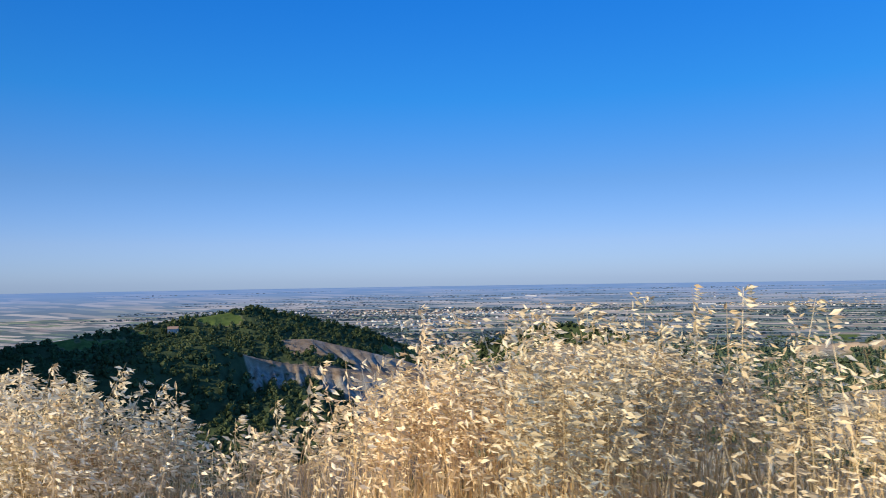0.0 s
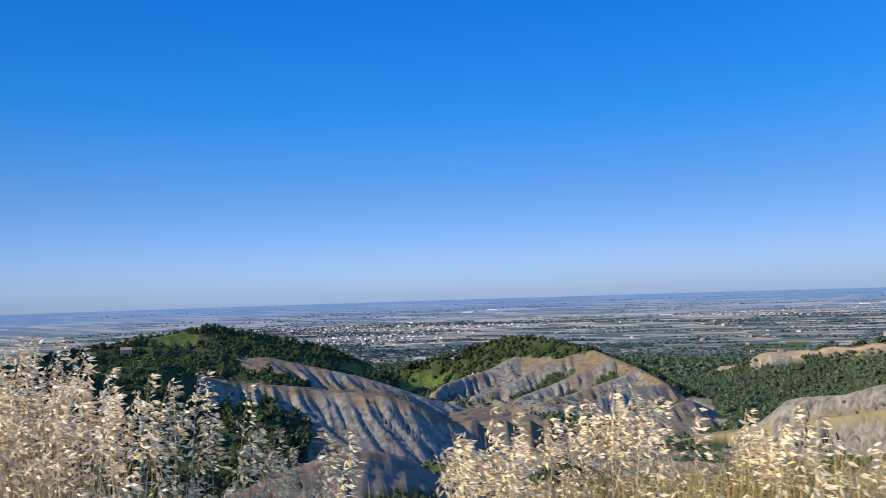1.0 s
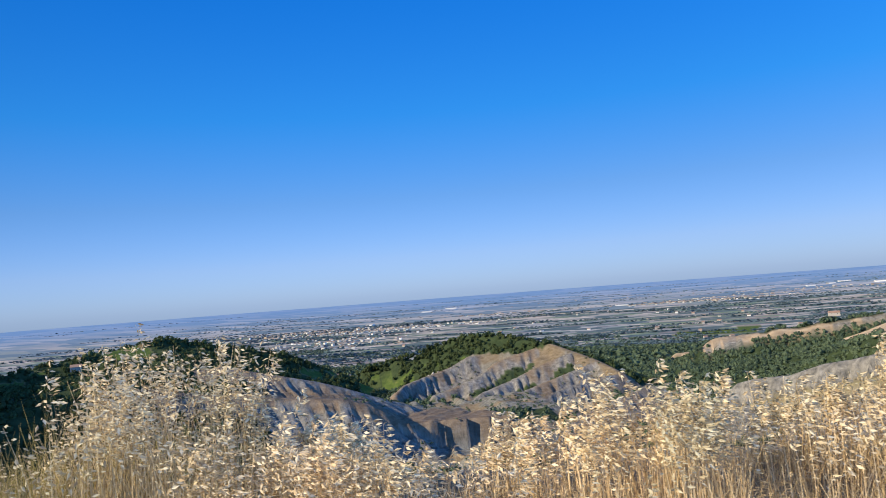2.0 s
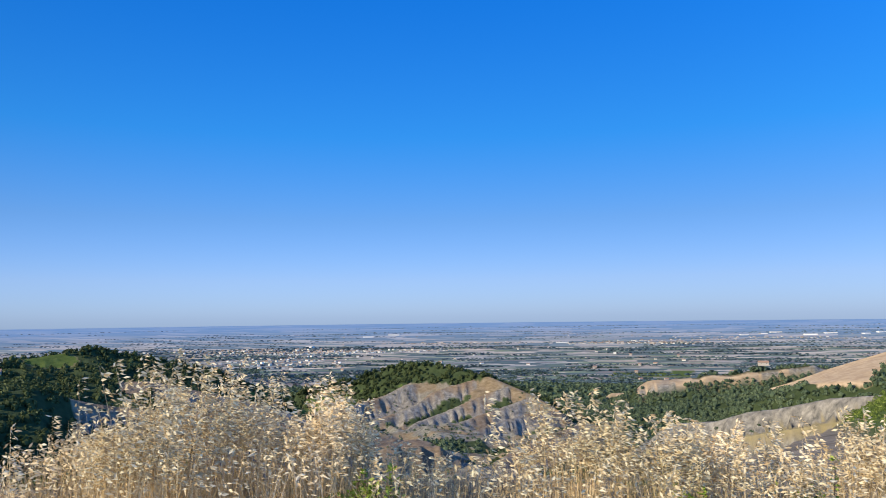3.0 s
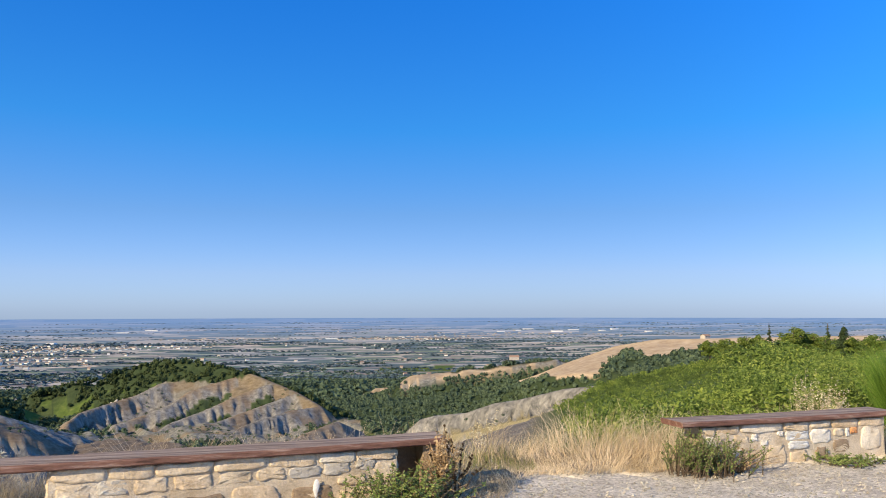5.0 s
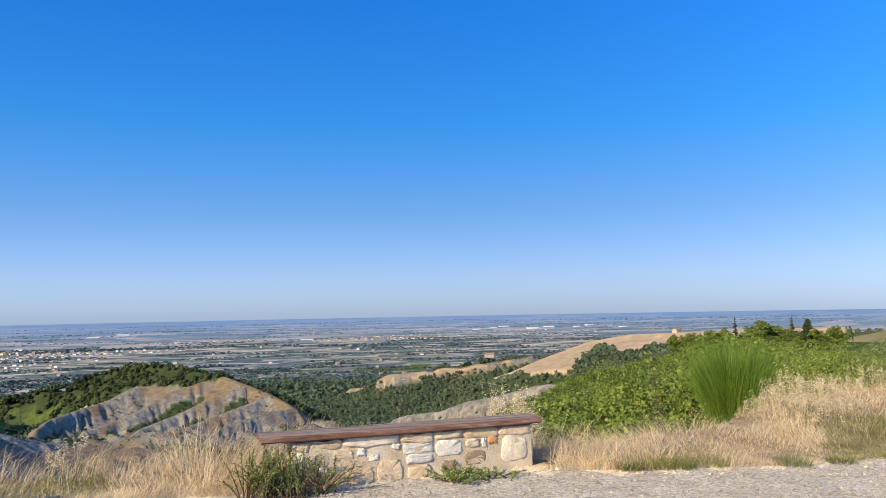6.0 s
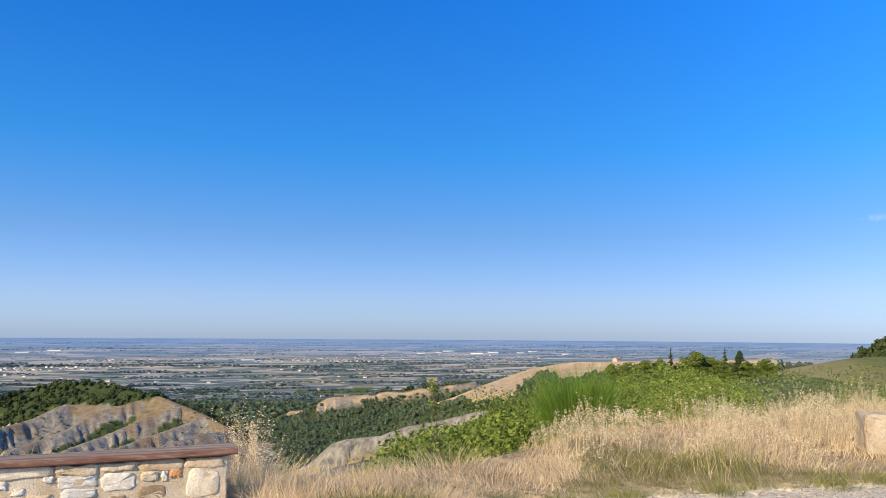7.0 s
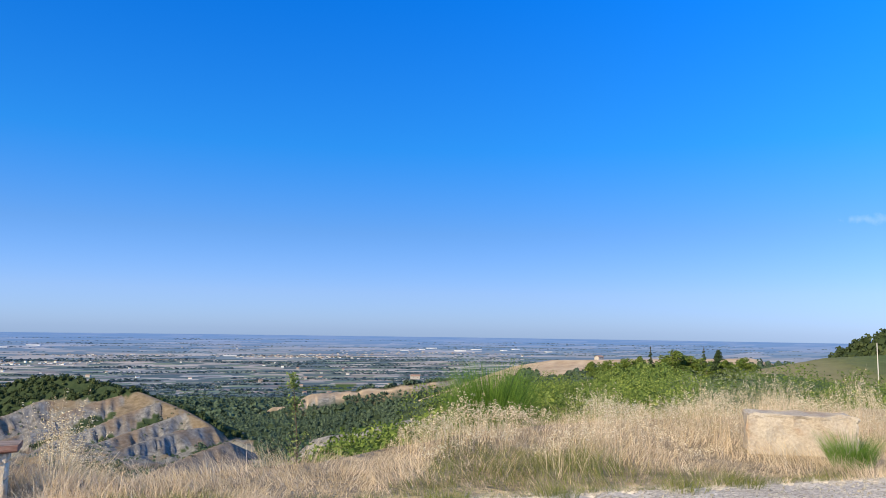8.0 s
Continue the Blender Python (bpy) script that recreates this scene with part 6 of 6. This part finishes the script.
def build_far():
    house(spot(-262, 345)[:3], 30, 15, 11, 8, 3.5, "farmhouse with red tiled roof among the hill's trees", M_PLASTER, M_TILES)
    house(spot(-160, 455)[:3], 10, 16, 11, 12, 3.5, "small pale house in the woods", M_PLASTER, M_TILES, 2)
    house(spot(216, 362)[:3], 20, 12, 9, 4.5, 2.2, "small farmhouse on the crest of the tan field", M_PLASTER, M_TILES, 2)
    house(spot(177, 577)[:3], -10, 20, 12, 6, 3, "pale farm building on the dry strip of field", M_PLASTER, M_TILES, 2)
    g = random.Random(17)
    # farmsteads on the nearer plain
    for k in range(26):
        r, b = g.uniform(1280, 2100), g.uniform(-26, 40)
        house(plain_at(r, b)[:3], g.uniform(-30, 30), g.uniform(9, 16), g.uniform(8, 10), g.uniform(4.5, 6.5), g.uniform(1.8, 2.6), "distant farmhouse with a tiled roof on the plain", M_PLASTER, M_TILES, 2)
    # long white sheds of the works
    for k in range(12):
        r, b = (g.uniform(3150, 3700), g.uniform(13, 28)) if k < 8 else (g.uniform(2300, 3600), g.uniform(-22, 12))
        ob = thing("warehouse", "long white distant warehouse on the plain", "warehouse", "warehouses on the plain", place=plain_at(r, b)[:3], turn=g.uniform(-12, 12))
        w, t = house_mesh(g.uniform(28, 64), g.uniform(20, 30), g.uniform(5, 7.5), 1.3)
        part("wall", mesh_np("wall", *w, M_WHITE), None, ob)
        part("roof", mesh_np("roof", *t, M_SHEDROOF), None, ob)
    # the towns
    walls, roofs = [], []
    for centre_r, centre_b, sr, sb, n in ((1950, -18, 120, 3, 130), (2330, -15, 40, 4.5, 300), (2480, -20, 30, 3, 110), (2750, -5, 30, 3, 90), (2700, 9.5, 35, 3, 240), (2850, 13, 25, 3, 100), (3050, 19, 40, 3, 110), (2050, -2, 200, 8, 14), (3300, 5, 60, 14, 50), (2900, 24, 40, 3, 30)):
        for _ in range(n):
            r, b = max(1350, g.gauss(centre_r, sr)), g.gauss(centre_b, sb)
            if r > 4600 or abs(b) > 55:
                continue
            x, y, z, k = plain_at(r, b)
            w, t = house_mesh(g.uniform(6, 13), g.uniform(6, 9), g.choice((3, 3.5, 4, 6)), g.uniform(1, 1.7))
            a = g.uniform(-0.5, 0.5)
            rot = 0.72 * k * np.array([[math.cos(a), -math.sin(a), 0], [math.sin(a), math.cos(a), 0], [0, 0, 1]])
            walls.append((w[0] @ rot.T + (x, y, z), w[1]))
            roofs.append((t[0] @ rot.T + (x, y, z), t[1]))
    stuff("town_houses", tri_join(walls), M_TOWNWALL, "pale house walls of the towns on the plain", "town")
    stuff("town_roofs", tri_join(roofs), M_TOWNROOF, "faded clay roofs of the towns on the plain", "town")
    # long bands of trees between the fields
    xs, ys, ss = [], [], []
    for k in range(250):
        r = 1230 * (4300 / 1230) ** (rng.random() ** 0.95)
        b = rng.uniform(-42, 50)
        x, y = -8 + r * np.sin(np.radians(b)), 1.5 + r * np.cos(np.radians(b))
        n = rng.integers(12, 45) if k % 2 else rng.integers(70, 190)
        head = np.radians(-b + rng.normal(0, 7))
        run = np.arange(n) * rng.uniform(3.2, 4.6) * (0.6 + r / 4000)
        wide = 3 if k % 2 else rng.uniform(5, 22)
        xs.append(x + run * np.cos(head) + rng.normal(0, 3, n))
        ys.append(y + run * np.sin(head) + rng.normal(0, wide, n))
        ss.append(rng.uniform(2.6, 5.2, n) * (0.7 + r / 6000))
    xs, ys, ss = np.concatenate(xs), np.concatenate(ys), np.concatenate(ss)
    xs, ys, ks = to_world(xs, ys)
    zs, ss = land(xs, ys)[0], ss * ks
    tiny = [clump(150 + k, 6, 0.85, 0.9, 1, False) for k in range(4)]
    stuff("plain_tree_rows", scatter(tiny, xs, ys, zs - 0.5, ss, ss * 0.6), M_PLAINTREE, "tree rows between the distant fields, tinted blue for haze", "trees")


def build_distance():
    """The last stretch of the plain up to the horizon: a plain backdrop with blue haze painted in."""
    m, n, l, b = nodes_of("hazed_distant_plain")
    geo = n.new("ShaderNodeNewGeometry")
    mp = n.new("ShaderNodeMapping")
    mp.inputs["Rotation"].default_value = (0, 0, 0.1)
    mp.inputs["Scale"].default_value = (0.0055, 0.016, 0.0)
    l.new(geo.outputs["Position"], mp.inputs["Vector"])
    vor = n.new("ShaderNodeTexVoronoi")
    vor.distance = "CHEBYCHEV"
    vor.inputs["Scale"].default_value = 1.0
    l.new(mp.outputs[0], vor.inputs["Vector"])
    sep = n.new("ShaderNodeSeparateColor")
    l.new(vor.outputs["Color"], sep.inputs[0])
    plots = ramp_node(n, [(0.0, (0.14, 0.19, 0.23)), (0.22, (0.30, 0.30, 0.30)), (0.40, (0.17, 0.22, 0.25)), (0.55, (0.36, 0.345, 0.33)), (0.68, (0.13, 0.18, 0.22)), (0.80, (0.24, 0.27, 0.26)), (0.92, (0.42, 0.40, 0.38))], "CONSTANT")
    l.new(sep.outputs[0], plots.inputs[0])
    # aerial haze painted into the base colour, bluer with the distance
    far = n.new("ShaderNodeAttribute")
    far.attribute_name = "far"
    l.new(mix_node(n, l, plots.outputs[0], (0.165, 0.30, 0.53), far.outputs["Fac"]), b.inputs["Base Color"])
    b.inputs["Roughness"].default_value = 1.0
    b.inputs["Specular IOR Level"].default_value = 0.0
    rad, bear = np.linspace(3350, 4880, 40), np.radians(np.linspace(-62, 66, 200))
    R, T = np.meshgrid(rad, bear, indexing="ij")
    x, y = (-8 + R * np.sin(T)).ravel(), (1.5 + R * np.cos(T)).ravel()
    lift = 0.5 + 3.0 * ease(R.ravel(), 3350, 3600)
    v = np.stack([x, y, land(x, y)[0] + lift], 1)
    i, j = np.meshgrid(np.arange(39), np.arange(199), indexing="ij")
    f = np.stack([i * 200 + j, i * 200 + j + 1, (i + 1) * 200 + j + 1, (i + 1) * 200 + j], -1).reshape(-1, 4)
    tagged(new("backdrop", mesh_np("backdrop", v, f[:, ::-1], m, True, {"far": 0.1 + 0.72 * ease(R.ravel(), 3350, 4800)})), "distant plain up to the horizon, blue haze in its colour", "backdrop", kind="structure")


M_SHEDROOF = surface("shed_roof", [(0.3, (0.5, 0.5, 0.5)), (0.7, (0.62, 0.62, 0.62))], 0.02, 0.3, 0.7)

build_masonry()
build_gravel()
build_near_plants()
build_crest()
build_far()
build_distance()
